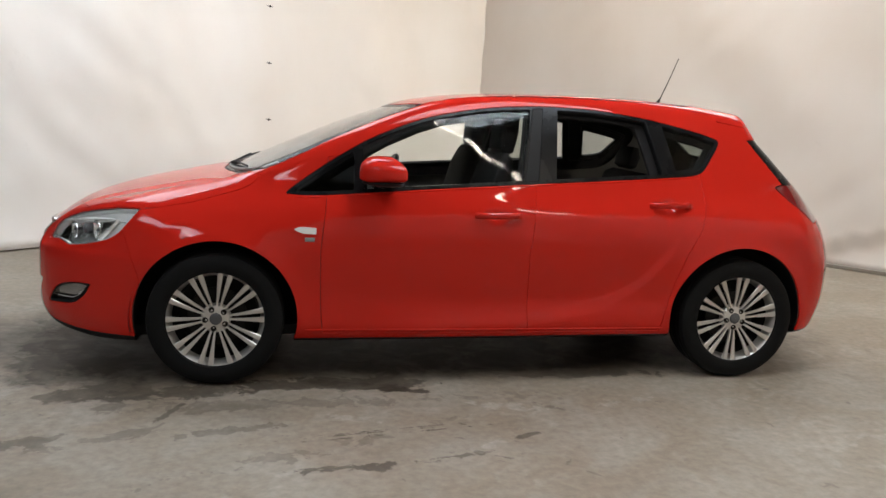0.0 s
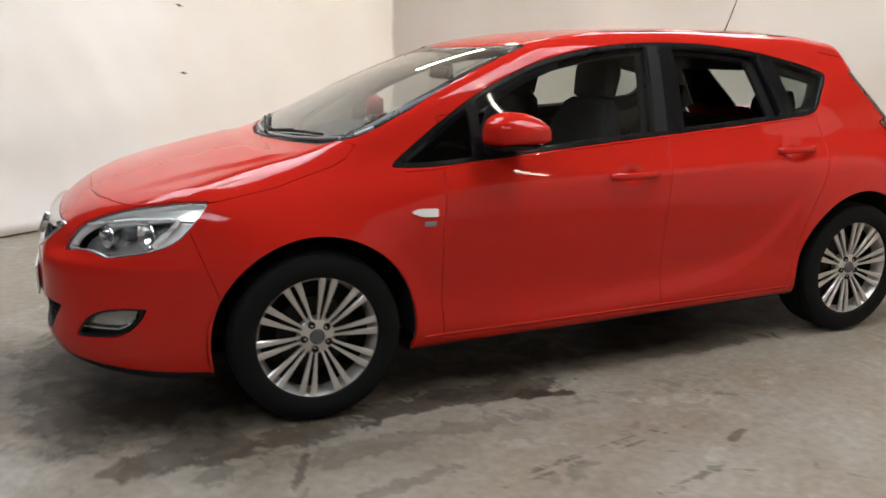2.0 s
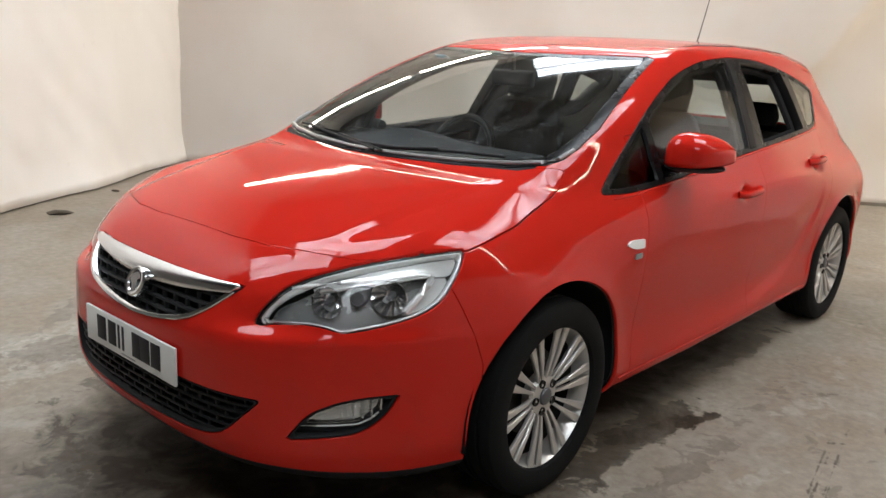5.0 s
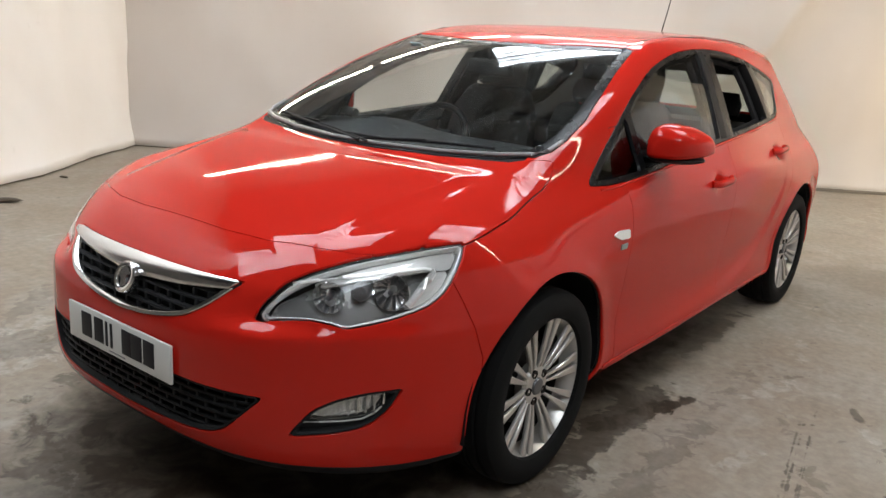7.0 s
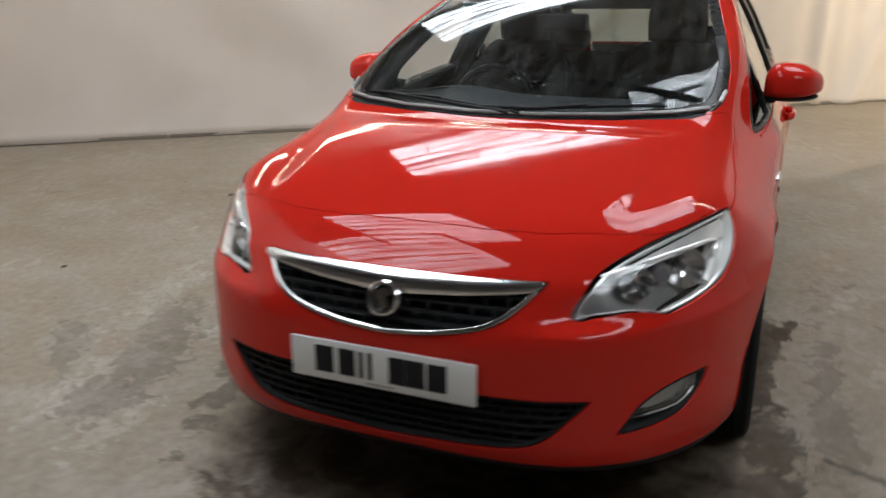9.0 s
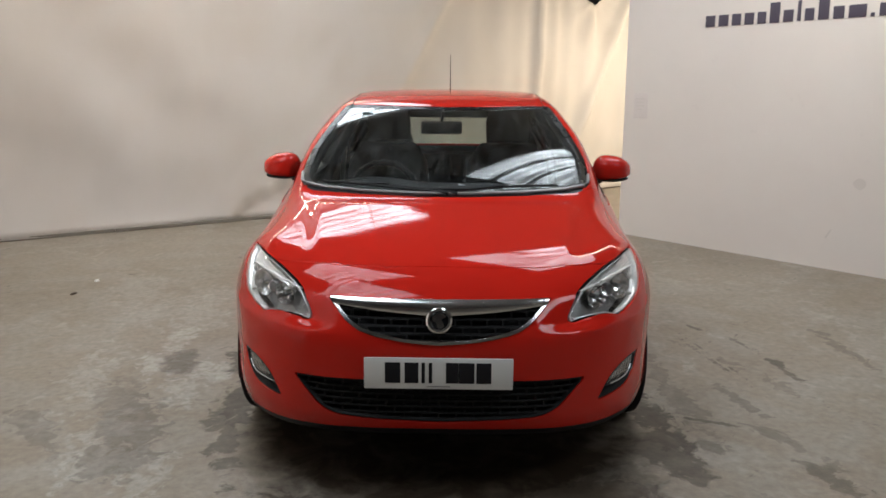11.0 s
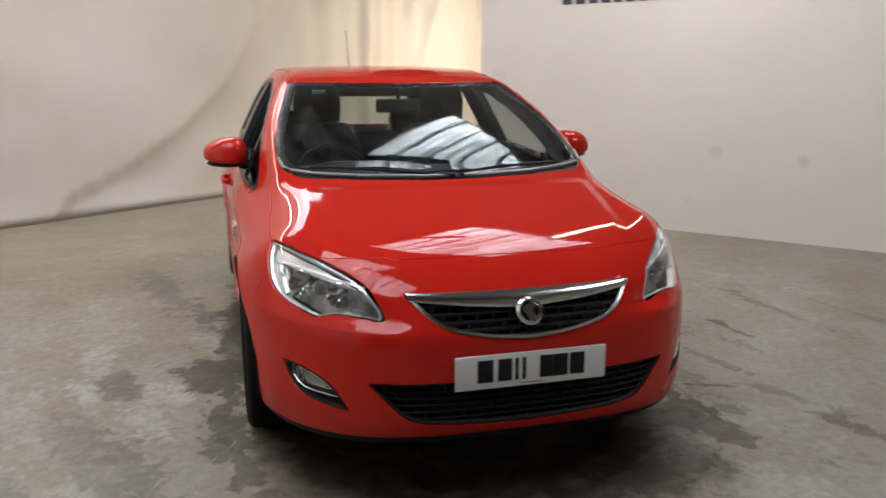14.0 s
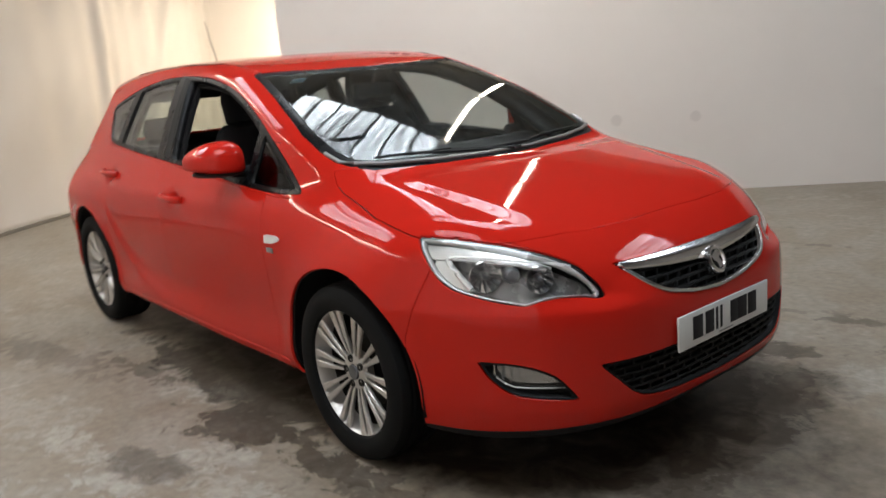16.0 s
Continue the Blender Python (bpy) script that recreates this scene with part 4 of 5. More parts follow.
door_rear = skin.cut(beside([(1.545, 1.2), (1.545, 1.012), (1.513, 0.66), (1.518, 0.50), (1.526, 0.258), (2.24, 0.262), (2.262, 0.36), (2.30, 0.52), (2.36, 0.68), (2.425, 0.80), (2.462, 0.93), (2.452, 1.10), (2.40, 1.2)]))
front_bumper = skin.cut(lambda p, n: np.maximum(np.maximum(p[:, 0] + 0.345 + 0.35 * np.clip(p[:, 2] - 0.52, 0, 1), 0.0 * p[:, 0] - 1), p[:, 2] - 0.83))
fenders = skin.cut(lambda p, n: np.maximum(np.maximum(p[:, 0] - 0.498, p[:, 2] - 0.80 - 0.20 * step01(p[:, 0], -0.4, 0.35)), 0.4 - np.abs(p[:, 1])), 0.0003)
roof = skin.cut(above([(0.70, -0.1), (0.70, 0.52), (0.93, 0.528), (1.4, 0.532), (2.0, 0.530), (2.45, 0.515), (2.63, 0.50), (2.69, 0.30), (2.70, -0.1)], 1.2), 0.003)
spoiler = skin.cut(lambda p, n: np.maximum(np.maximum(2.60 - p[:, 0], 1.258 - p[:, 2]), np.abs(p[:, 1]) - 0.585))
rear_bumper = skin.cut(lambda p, n: np.maximum(2.97 - p[:, 0], p[:, 2] - 0.66), 0.0008)
tailgate = skin.cut(lambda p, n: np.maximum(2.86 + 0.82 * np.clip(1.285 - p[:, 2], 0, 1) - p[:, 0], 0.0 * p[:, 0] - 1))

shell = skin_object("body_shell", skin.rest, red_paint, car, flange=0.012, label="glossy red body shell")
skin_object("bonnet", hood, red_paint, car, label="glossy red bonnet with faint creases")
skin_object("roof", roof, red_paint, car, label="glossy red roof")
skin_object("front_bumper", front_bumper, red_paint, car, flange=0.012, label="glossy red front bumper")
skin_object("roof_spoiler", spoiler, red_paint, car, label="glossy red roof spoiler")
skin_object("rear_bumper", rear_bumper, red_paint, car, label="glossy red rear bumper")
skin_object("tailgate", tailgate, red_paint, car, flange=0.003, label="glossy red tailgate")
skin_object("cowl", cowl, black_plastic, car, offset=-0.006, label="black plastic scuttle panel")
skin_object("underbody", belly, black_plastic, car, flange=0.0, label="black underside")
skin_object("windscreen_seal", screen_seal, gloss_black, car, offset=-0.003, label="black windscreen seal")
pane = skin_object("windscreen", windscreen, screen_glass, car, offset=-0.004, flange=0.004, closed=True, label="clear windscreen glass with smears")
pane.visible_shadow = False
rear_pane = skin_object("tailgate_window", tailgate_glass, dark_glass, car, offset=-0.003, flange=0.004, closed=True, label="dark tailgate glass")
rear_pane.visible_shadow = False
for half in halves(tailgate_border):
    skin_object("tailgate_glass_border", half, gloss_black, car, offset=-0.002, label="glossy black border of the tailgate glass")
lining = (lining_mesh[0] - lining_mesh[1] * 0.022, -lining_mesh[1], lining_mesh[2][:, ::-1])
inner = skin_object("inner_lining", lining, head_lining, car, flange=0.0, label="dark inner body lining")

doors = {}
for name, mesh, side_names in (("front_wing", fenders, None), ("front_door", door_front, ("quarter_light", "front_window")), ("rear_door", door_rear, ("rear_window",))):
    for side, half in zip("LR", halves(mesh)):
        ob = skin_object(name, half, red_paint, car, label="glossy red " + name.replace("_", " "))
        doors[name, side] = ob
        for g in side_names or ():
            if (g, side) in (("rear_window", "L"), ("front_window", "R")):
                continue  # wound down
            glass = halves(glasses[g])["LR".index(side)]
            p = skin_object(g, glass, black_glass if g == "quarter_light" else window_glass, ob, offset=-0.010, flange=0.004, closed=True, label="clear side window glass")
            p.visible_shadow = False
for half in halves(glasses["rear_quarter_window"]):
    p = skin_object("rear_quarter_window", half, dark_glass, car, offset=-0.004, flange=0.004, closed=True)
    p.visible_shadow = False
for half in halves(window_trim):
    skin_object("window_surround", half, gloss_black, car, offset=0.0, flange=0.045, label="black window surround")
# dark trim round the windows inside the cabin, its openings smaller than the panes
band = clip_mesh(whole_skin, beside(DLO)(*whole_skin[:2]) - 0.05)
for a, b, inset in (((0.44, 0.50), (0.640, 0.640), 0.03), ((0.700, 0.700), (1.445, 1.525), 0.030), ((1.655, 1.700), (2.215, 2.120), 0.030), ((2.350, 2.265), (3.0, 3.0), 0.045)):
    band = clip_mesh(band, -pane_region(a, b, inset)(*band[:2]))
for half in halves(band):
    inside_out = (half[0] - half[1] * 0.040, half[1], half[2])
    skin_object("window_inner_trim", inside_out, seat_cloth, car, flange=0.02, label="dark inner trim round the side windows")
for half in halves(pillar_b):
    skin_object("door_pillar_trim", half, black_plastic, car, offset=0.001, flange=0.01, label="gloss black door pillar trim")
for half in halves(tail_lamps):
    skin_object("tail_lamp", half, red_glass, car, offset=0.002, label="dark red tail lamp")


def deeper(mesh, region, by, offset, name, material, parent, flange=0.01, label="", closed=False):
    """A smaller piece of a panel, set in or out from the skin."""
    piece = clip_mesh(mesh, region(mesh[0], mesh[1]) + by)
    return skin_object(name, piece, material, parent, offset=offset, flange=flange, label=label, closed=closed)


def nose_x(y, z):
    x = np.linspace(-1.1, 0.2, 2601)
    return float(x[np.argmax(body(x, np.full(2601, abs(y)), np.full(2601, z)) < 0)])


def flank_y(x, z):
    y = np.linspace(0.2, 1.0, 1601)
    return float(y[np.argmax(body(np.full(1601, x), y, np.full(1601, z)) > 0)])


# headlamps: clear cover, bright bowl, two round reflectors and a bright blade
BLADE_X, BLADE_Z = [-0.83, -0.748, -0.702, -0.62, -0.472], [0.690, 0.732, 0.744, 0.761, 0.774]
for sign, half in zip((-1, 1), halves(headlamps)):
    lamp = skin_object("headlamp", half, lamp_back, car, offset=-0.075, flange=0.0, label="clear headlamp with bright reflectors")
    region = beside(HEAD, 0.3)
    cover = skin_object("cover", half, lamp_glass, lamp, offset=-0.001, flange=0.003, closed=True, label="clear lamp cover")
    cover.visible_shadow = False
    rim = clip_mesh(half, -(region(half[0], half[1]) + 0.0045))
    skin_object("bezel_rim", rim, lamp_silver, lamp, offset=-0.010, flange=0.03, label="bright rim")

    path = [(-0.745, 0.731), (-0.702, 0.744), (-0.66, 0.753), (-0.62, 0.761), (-0.57, 0.767), (-0.52, 0.771), (-0.485, 0.773), (-0.470, 0.769), (-0.469, 0.759), (-0.482, 0.744), (-0.505, 0.722), (-0.530, 0.698), (-0.550, 0.679)]
    part("light_blade", tube([(x + 0.012, sign * (flank_y(x, z) - 0.014), z) for x, z in path[:9]], 0.0048, 8), reflector, lamp, "bright blade")
    part("side_blade", tube([(x + 0.016, sign * (flank_y(x, z) - 0.018), z) for x, z in path[7:]], 0.0105, 10), lamp_silver, lamp, "broad satin silver blade")
    upper = lambda p, n: np.maximum(np.interp(p[:, 0], BLADE_X, BLADE_Z) + 0.001 - p[:, 2], region(p, n) + 0.010)
    deeper(half, upper, 0.0, -0.030, "indicator_reflector", lamp_silver, lamp, 0.02, "ribbed bright indicator reflector")
    outer = lambda p, n: np.maximum(-0.466 - 1.02 * (0.765 - p[:, 2]) - p[:, 0], np.maximum(p[:, 2] - 0.770, region(p, n) + 0.008))
    deeper(half, outer, 0.0, -0.034, "side_reflector", lamp_silver, lamp, 0.02, "bright side reflector")
    hub = Vector((-0.655, sign * flank_y(-0.655, 0.712), 0.712))
    barrel = part("projector_barrel", lathe([(0.0005, -0.004), (0.019, -0.003), (0.024, 0.004), (0.026, 0.016), (0.026, 0.045)], 24, "y"), lamp_smoke, lamp, "smoky dark projector barrel")
    barrel.matrix_basis = Matrix.Translation(hub + Vector((0.036, -sign * 0.020, 0))) @ Matrix.Rotation(-sign * radians(30) - math.pi / 2, 4, "Z")
    for cx, cz, r in ((-0.592, 0.712, 0.050), (-0.716, 0.698, 0.043)):
        yy = np.linspace(0.3, 0.9, 400)
        c = Vector((cx, sign * float(yy[np.argmax(body(np.full(400, cx), yy, np.full(400, cz)) > 0)]), cz))
        facing = Matrix.Rotation(-sign * radians(30) - math.pi / 2, 4, "Z")
        bm = lathe([(0.006, 0.046), (0.018, 0.043), (0.030, 0.034), (r * 0.85, 0.018), (r, 0.004), (r * 1.03, 0.006)], 15, "y")
        ob = part("reflector_bowl", bm, chrome, lamp, "faceted bright reflector", smooth=False)
        ob.matrix_basis = Matrix.Translation(c + Vector((0.034, -sign * 0.018, 0))) @ facing
        bulb = part("bulb", lathe([(0.0005, -0.006), (0.007, -0.004), (0.010, 0.008), (0.010, 0.04)], 20, "y"), lamp_smoke, lamp, "dark bulb cap")
        bulb.matrix_basis = Matrix.Translation(c + Vector((0.040, -sign * 0.022, 0))) @ facing

# upper grille: chrome bar and rim, dark mesh, round badge
grille = skin_object("grille", grille_hole, black_plastic, car, offset=-0.045, flange=0.0, label="black grille with a chrome bar")
g_region = ahead(GRILLE)
BAR_Y, BAR_Z = [0, 0.05, 0.2, 0.36, 0.41], [0.672, 0.674, 0.684, 0.700, 0.709]
bar = clip_mesh(grille_hole, np.maximum(g_region(*grille_hole[:2]), np.interp(np.abs(grille_hole[0][:, 1]), BAR_Y, BAR_Z) - grille_hole[0][:, 2]) + 0.002)
share = np.clip((bar[0][:, 2] - np.interp(np.abs(bar[0][:, 1]), BAR_Y, BAR_Z)) / (0.7225 - np.interp(np.abs(bar[0][:, 1]), BAR_Y, BAR_Z)), 0, 1)
tip = bar[1] + np.stack([np.zeros(len(share)), np.zeros(len(share)), 1.3 * (share - 0.62)], 1)
bar = (bar[0] + bar[1] * (0.014 * np.sin(np.pi * share))[:, None], tip / np.linalg.norm(tip, axis=1)[:, None], bar[2])
skin_object("chrome_bar", bar, chrome, grille, 0.004, 0.03, label="broad chrome bar")
rim = clip_mesh(grille_hole, -(g_region(grille_hole[0], grille_hole[1]) + 0.010))
rim = clip_mesh(rim, rim[0][:, 2] - 0.705)
skin_object("chrome_rim", rim, chrome, grille, offset=0.005, flange=0.03, label="thin chrome rim")


def edging(hole, region, name, parent):
    """A black ring that lines the edge of an opening."""
    ring = clip_mesh(hole, -(region(hole[0], hole[1]) + 0.005))
    skin_object(name, ring, black_plastic, parent, offset=-0.002, flange=0.05, label="black lining of the opening")


def mesh_bars(region, name, parent, rows, pitch, z0, z1, wide, depth):
    """Rows of level bars joined by short staggered uprights, set in behind the skin."""
    step = (z1 - z0) / rows
    ys = np.linspace(-wide, wide, 81)
    half = 0.0040
    for k in range(rows + 1):
        z = z0 + step * k
        p = np.stack([np.full(81, -0.9), ys, np.full(81, z)], 1)
        ok = list(region(p, p) < 0.004)
        runs, start = [], None
        for i, inside in enumerate(ok + [False]):
            if inside and start is None:
                start = i
            if not inside and start is not None:
                runs.append((start, i))
                start = None
        for i0, i1 in runs:
            if i1 - i0 < 3:
                continue
            bm = bmesh.new()
            rings = []
            for y in ys[i0:i1]:
                x = nose_x(y, z) + depth
                rings.append([bm.verts.new((x + dx, y, z + dz)) for dx, dz in ((0.016, -half), (0.002, -half), (0, 0), (0.002, half), (0.016, half))])
            for a, b in zip(rings, rings[1:]):
                for q in range(5):
                    bm.faces.new((a[q], a[(q + 1) % 5], b[(q + 1) % 5], b[q]))
            bm.faces.new(rings[0])
            bm.faces.new(rings[-1])
            part(name, bm, black_plastic, parent)
        if k == rows:
            continue
        n = int(wide / pitch)
        for j in range(-n, n + 1):
            y = (j + 0.5 * (k % 2)) * pitch
            q = np.array([[-0.9, y, z + step / 2]])
            if region(q, q)[0] < -0.004:
                part("upright", box((0.012, 0.009, step), (nose_x(y, z + step / 2) + depth + 0.009, y, z + step / 2), 0.002, 1), black_plastic, parent)


edging(grille_hole, g_region, "lining", grille)
mesh_bars(lambda p, n: np.maximum(g_region(p, n), p[:, 2] - np.interp(np.abs(p[:, 1]), [0, 0.05, 0.2, 0.36, 0.41], [0.667, 0.669, 0.679, 0.695, 0.706])), "grille_bar", grille, 4, 0.056, 0.588, 0.684, 0.40, 0.012)
i_region = ahead(INTAKE)
intake = skin_object("air_intake", intake_hole, black_plastic, car, offset=-0.05, flange=0.0, label="black honeycomb lower air intake")
edging(intake_hole, i_region, "lining", intake)
mesh_bars(i_region, "intake_bar", intake, 6, 0.062, 0.304, 0.444, 0.56, 0.016)

LENS = rounded([(0.612, 0.397, 0.1), (0.629, 0.430), (0.667, 0.451), (0.711, 0.463), (0.742, 0.465, 0.1), (0.731, 0.427), (0.711, 0.402), (0.669, 0.398)], 0.35)
for half in halves(fog_hole):
    fog = skin_object("fog_lamp", half, black_plastic, car, offset=-0.034, flange=0.0, label="fog lamp in a black recess")
    edging(half, ahead(FOG, -0.3), "surround", fog)
    lens_region = ahead(LENS, -0.3)
    deeper(half, lens_region, 0.0, -0.026, "reflector", fog_silver, fog, 0.01, "bright fog reflector")
    g = deeper(half, lens_region, 0.0, -0.006, "lens", lamp_glass, fog, 0.004, "clear fog lens", True)
    g.visible_shadow = False
    sign = 1 if half[0][:, 1].mean() > 0 else -1
    for k in range(8):
        y = 0.634 + 0.0135 * k
        lo, hi = np.interp(y, [0.612, 0.669, 0.711, 0.731], [0.402, 0.404, 0.408, 0.432]), np.interp(y, [0.612, 0.629, 0.667, 0.711, 0.742], [0.404, 0.426, 0.446, 0.458, 0.461])
        part("flute", tube([(nose_x(y, z) + 0.021, sign * y, z) for z in np.linspace(lo, hi, 4)], 0.0034, 8), fog_silver, fog, "bright upright flute")
    path = [(0.596, 0.388), (0.63, 0.389), (0.67, 0.390), (0.700, 0.393), (0.718, 0.406), (0.730, 0.424)]
    part("trim_strip", tube([(nose_x(y, z) + 0.010, sign * y, z) for y, z in path], 0.0025, 8), lamp_silver, fog, "thin bright strip")



def skin_y(x, z):
    """Half width of the skin at a height."""
    y = np.linspace(0.2, 1.0, 1601)
    return float(y[np.argmax(body(np.full(1601, x), y, np.full(1601, z)) > 0)])


def skin_z(x, y):
    """Height of the skin's upper side."""
    z = np.linspace(1.6, 0.4, 2401)
    return float(z[np.argmax(body(np.full(2401, x), np.full(2401, abs(y)), z) < 0)])


def skin_x(y, z):
    """How far ahead the nose reaches."""
    x = np.linspace(-1.1, 0.4, 3001)
    return float(x[np.argmax(body(x, np.full(3001, abs(y)), np.full(3001, z)) < 0)])


# ---- wheels ----
def wheel():
    """A wheel whose outer face looks to -y."""
    ob = tagged(new("wheel"), "silver multi-spoke alloy wheel with a black tyre")
    side = [(0.226, -0.088), (0.232, -0.100), (0.250, -0.107), (0.275, -0.108), (0.298, -0.103), (0.311, -0.094), (0.317, -0.080)]
    tread = [(0.319, -0.062), (0.312, -0.059), (0.312, -0.051), (0.320, -0.048), (0.320, -0.018), (0.312, -0.015), (0.312, -0.007), (0.320, -0.004)]
    tread += [(r, -s) for r, s in reversed(tread)]
    part("tyre", lathe(side + tread + [(r, -s) for r, s in reversed(side)], 96), rubber, ob, "black road tyre", sharp=25)
    part("rim", lathe([(0.196, 0.08), (0.206, -0.02), (0.212, -0.060), (0.221, -0.078), (0.2265, -0.088), (0.2305, -0.093), (0.231, -0.088), (0.226, -0.08), (0.224, 0.088)], 96), alloy, ob, "silver rim")
    part("barrel", lathe([(0.205, -0.03), (0.19, 0.03), (0.19, 0.085), (0.05, 0.085)], 48), dark_metal, ob, "dark inner barrel")
    part("brake_disc", lathe([(0.03, -0.012), (0.138, -0.012), (0.140, -0.010), (0.140, 0.008), (0.03, 0.008)], 48), dark_metal, ob, "dull brake disc")
    for j in (-1, 1):
        bm = bmesh.new()
        rows = []
        for r, s, w, c in ((0.050, -0.064, 0.0050, 0.0078), (0.085, -0.072, 0.0062, 0.0108), (0.130, -0.079, 0.0088, 0.0148), (0.175, -0.083, 0.0120, 0.0190), (0.210, -0.086, 0.0150, 0.0222), (0.2265, -0.088, 0.0162, 0.0236)):
            rows.append([bm.verts.new((c * j + dx, s + dy, r)) for dx, dy in ((-w * 0.7, 0.013), (-w * 0.93, 0.004), (-w * 0.66, 0.0), (w * 0.66, 0.0), (w * 0.93, 0.004), (w * 0.7, 0.013))])
        for a, b in zip(rows, rows[1:]):
            for q in range(6):
                bm.faces.new((a[q], a[(q + 1) % 6], b[(q + 1) % 6], b[q]))
        bm.faces.new(rows[0])
        bm.faces.new(rows[-1])
        first = part("spoke", bm, alloy, ob)
        for k in range(1, 10):
            more = new("spoke", first.data)
            more.parent = ob
            more.matrix_basis = Matrix.Rotation(2 * math.pi * k / 10, 4, "Y")
    part("hub", lathe([(0.0005, -0.068), (0.045, -0.070), (0.062, -0.066), (0.070, -0.056), (0.070, -0.03)], 40), alloy, ob, "silver hub face")
    part("centre_cap", lathe([(0.0005, -0.078), (0.018, -0.0785), (0.026, -0.0765), (0.029, -0.072), (0.029, -0.06)], 32), lamp_smoke, ob, "grey centre cap")
    for k in range(5):
        a = 2 * math.pi * (k + 0.5) / 5
        bm = lathe([(0.0005, -0.069), (0.008, -0.070), (0.0135, -0.0735), (0.0145, -0.06)], 10)
        bolt = part("bolt", bm, dark_metal, ob, smooth=False)
        bolt.location = (0.049 * math.sin(a), 0.0, 0.049 * math.cos(a))
    return ob


wheel_fl = wheel()
wheel_fl.parent = car
wheel_fl.matrix_basis = pose(0.0, -0.768, 0.3205, 0, 12, 0)
for x, y, turn, spin in ((2.685, -0.768, 0, 5), (0.0, 0.768, 180, 20), (2.685, 0.768, 180, 47)):
    copy_thing(wheel_fl, pose(x, y, 0.3205, 0, 0, turn) @ pose(0, 0, 0, 0, spin, 0))
for cx, cz in (ARCH_F, ARCH_R):
    for sign in (-1, 1):
        verts, faces, n = [], [], 28
        for k in range(n + 1):
            a = radians(-9) + radians(198) * k / n
            for y in (0.845, 0.50):
                verts.append((cx + (ARCH + 0.012) * math.cos(a), sign * y, cz + (ARCH + 0.012) * math.sin(a)))
        hub = len(verts)
        verts.append((cx, sign * 0.50, cz))
        faces = [(2 * k, 2 * k + 1, 2 * k + 3, 2 * k + 2) for k in range(n)] + [(2 * k + 1, hub, 2 * k + 3) for k in range(n)]
        mesh_object("arch_liner", verts, faces, black_plastic, car, smooth=True, label="black wheel arch liner")

# ---- outside fittings ----
for sign in (-1, 1):
    path = [(x, sign * (flank_y(x, 0.268) + 0.0005), 0.268 + 0.004 * x) for x in np.linspace(0.42, 2.26, 24)]
    part("sill_edge", tube(path, 0.0045, 8), red_paint, car, "glossy red edge along the sill")
PLATE_X = skin_x(0, 0.48) - 0.006
plate = part("number_plate", box((0.008, 0.516, 0.112), (PLATE_X, 0, 0.4825), 0.003), plate_white, car, "white number plate with plain dark bars")
for px, wide in ((686, 27), (719, 24), (739.5, 6), (752, 6), (790, 22), (815, 27), (845, 26)):
    y = -(px - 766) / 262 * 0.52
    part("character_bar", box((0.0016, wide / 262 * 0.52, 0.074), (PLATE_X - 0.0045, y, 0.4855), 0.0005), ink_black, plate)
part("maker_line", box((0.0016, 0.08, 0.004), (PLATE_X - 0.0045, 0.0, 0.4365), 0.0004), lamp_grey, plate)

badge = tagged(new("badge"), "round chrome badge with a plain shape")
badge.parent = car
part("ring", lathe([(0.030, -0.004), (0.033, -0.010), (0.040, -0.011), (0.0455, -0.006), (0.0465, 0.012)], 48), chrome, badge, "chrome ring")
part("face", lathe([(0.0005, -0.006), (0.031, -0.004)], 32), gloss_black, badge, "dark face")
bm = bmesh.new()
outline = rounded([(1.28 * x, 1.22 * z, *q) for x, z, *q in ((-0.020, 0.012), (0.004, 0.024), (0.021, 0.010), (0.006, 0.004), (0.016, -0.018), (-0.002, -0.026), (-0.008, -0.006), (-0.017, -0.002))], 0.3)
lo, hi = ([bm.verts.new((x, s, z)) for x, z in outline] for s in (-0.004, -0.009))
bm.faces.new(hi)
for k in range(len(lo)):
    bm.faces.new((lo[k], lo[k - 1], hi[k - 1], hi[k]))
part("emblem", bm, chrome, badge, "plain bright shape")
badge.matrix_basis = Matrix.Translation((skin_x(0, 0.662) - 0.010, 0, 0.662)) @ Matrix.Rotation(radians(-90), 4, "Z") @ Matrix.Rotation(radians(-24), 4, "X")


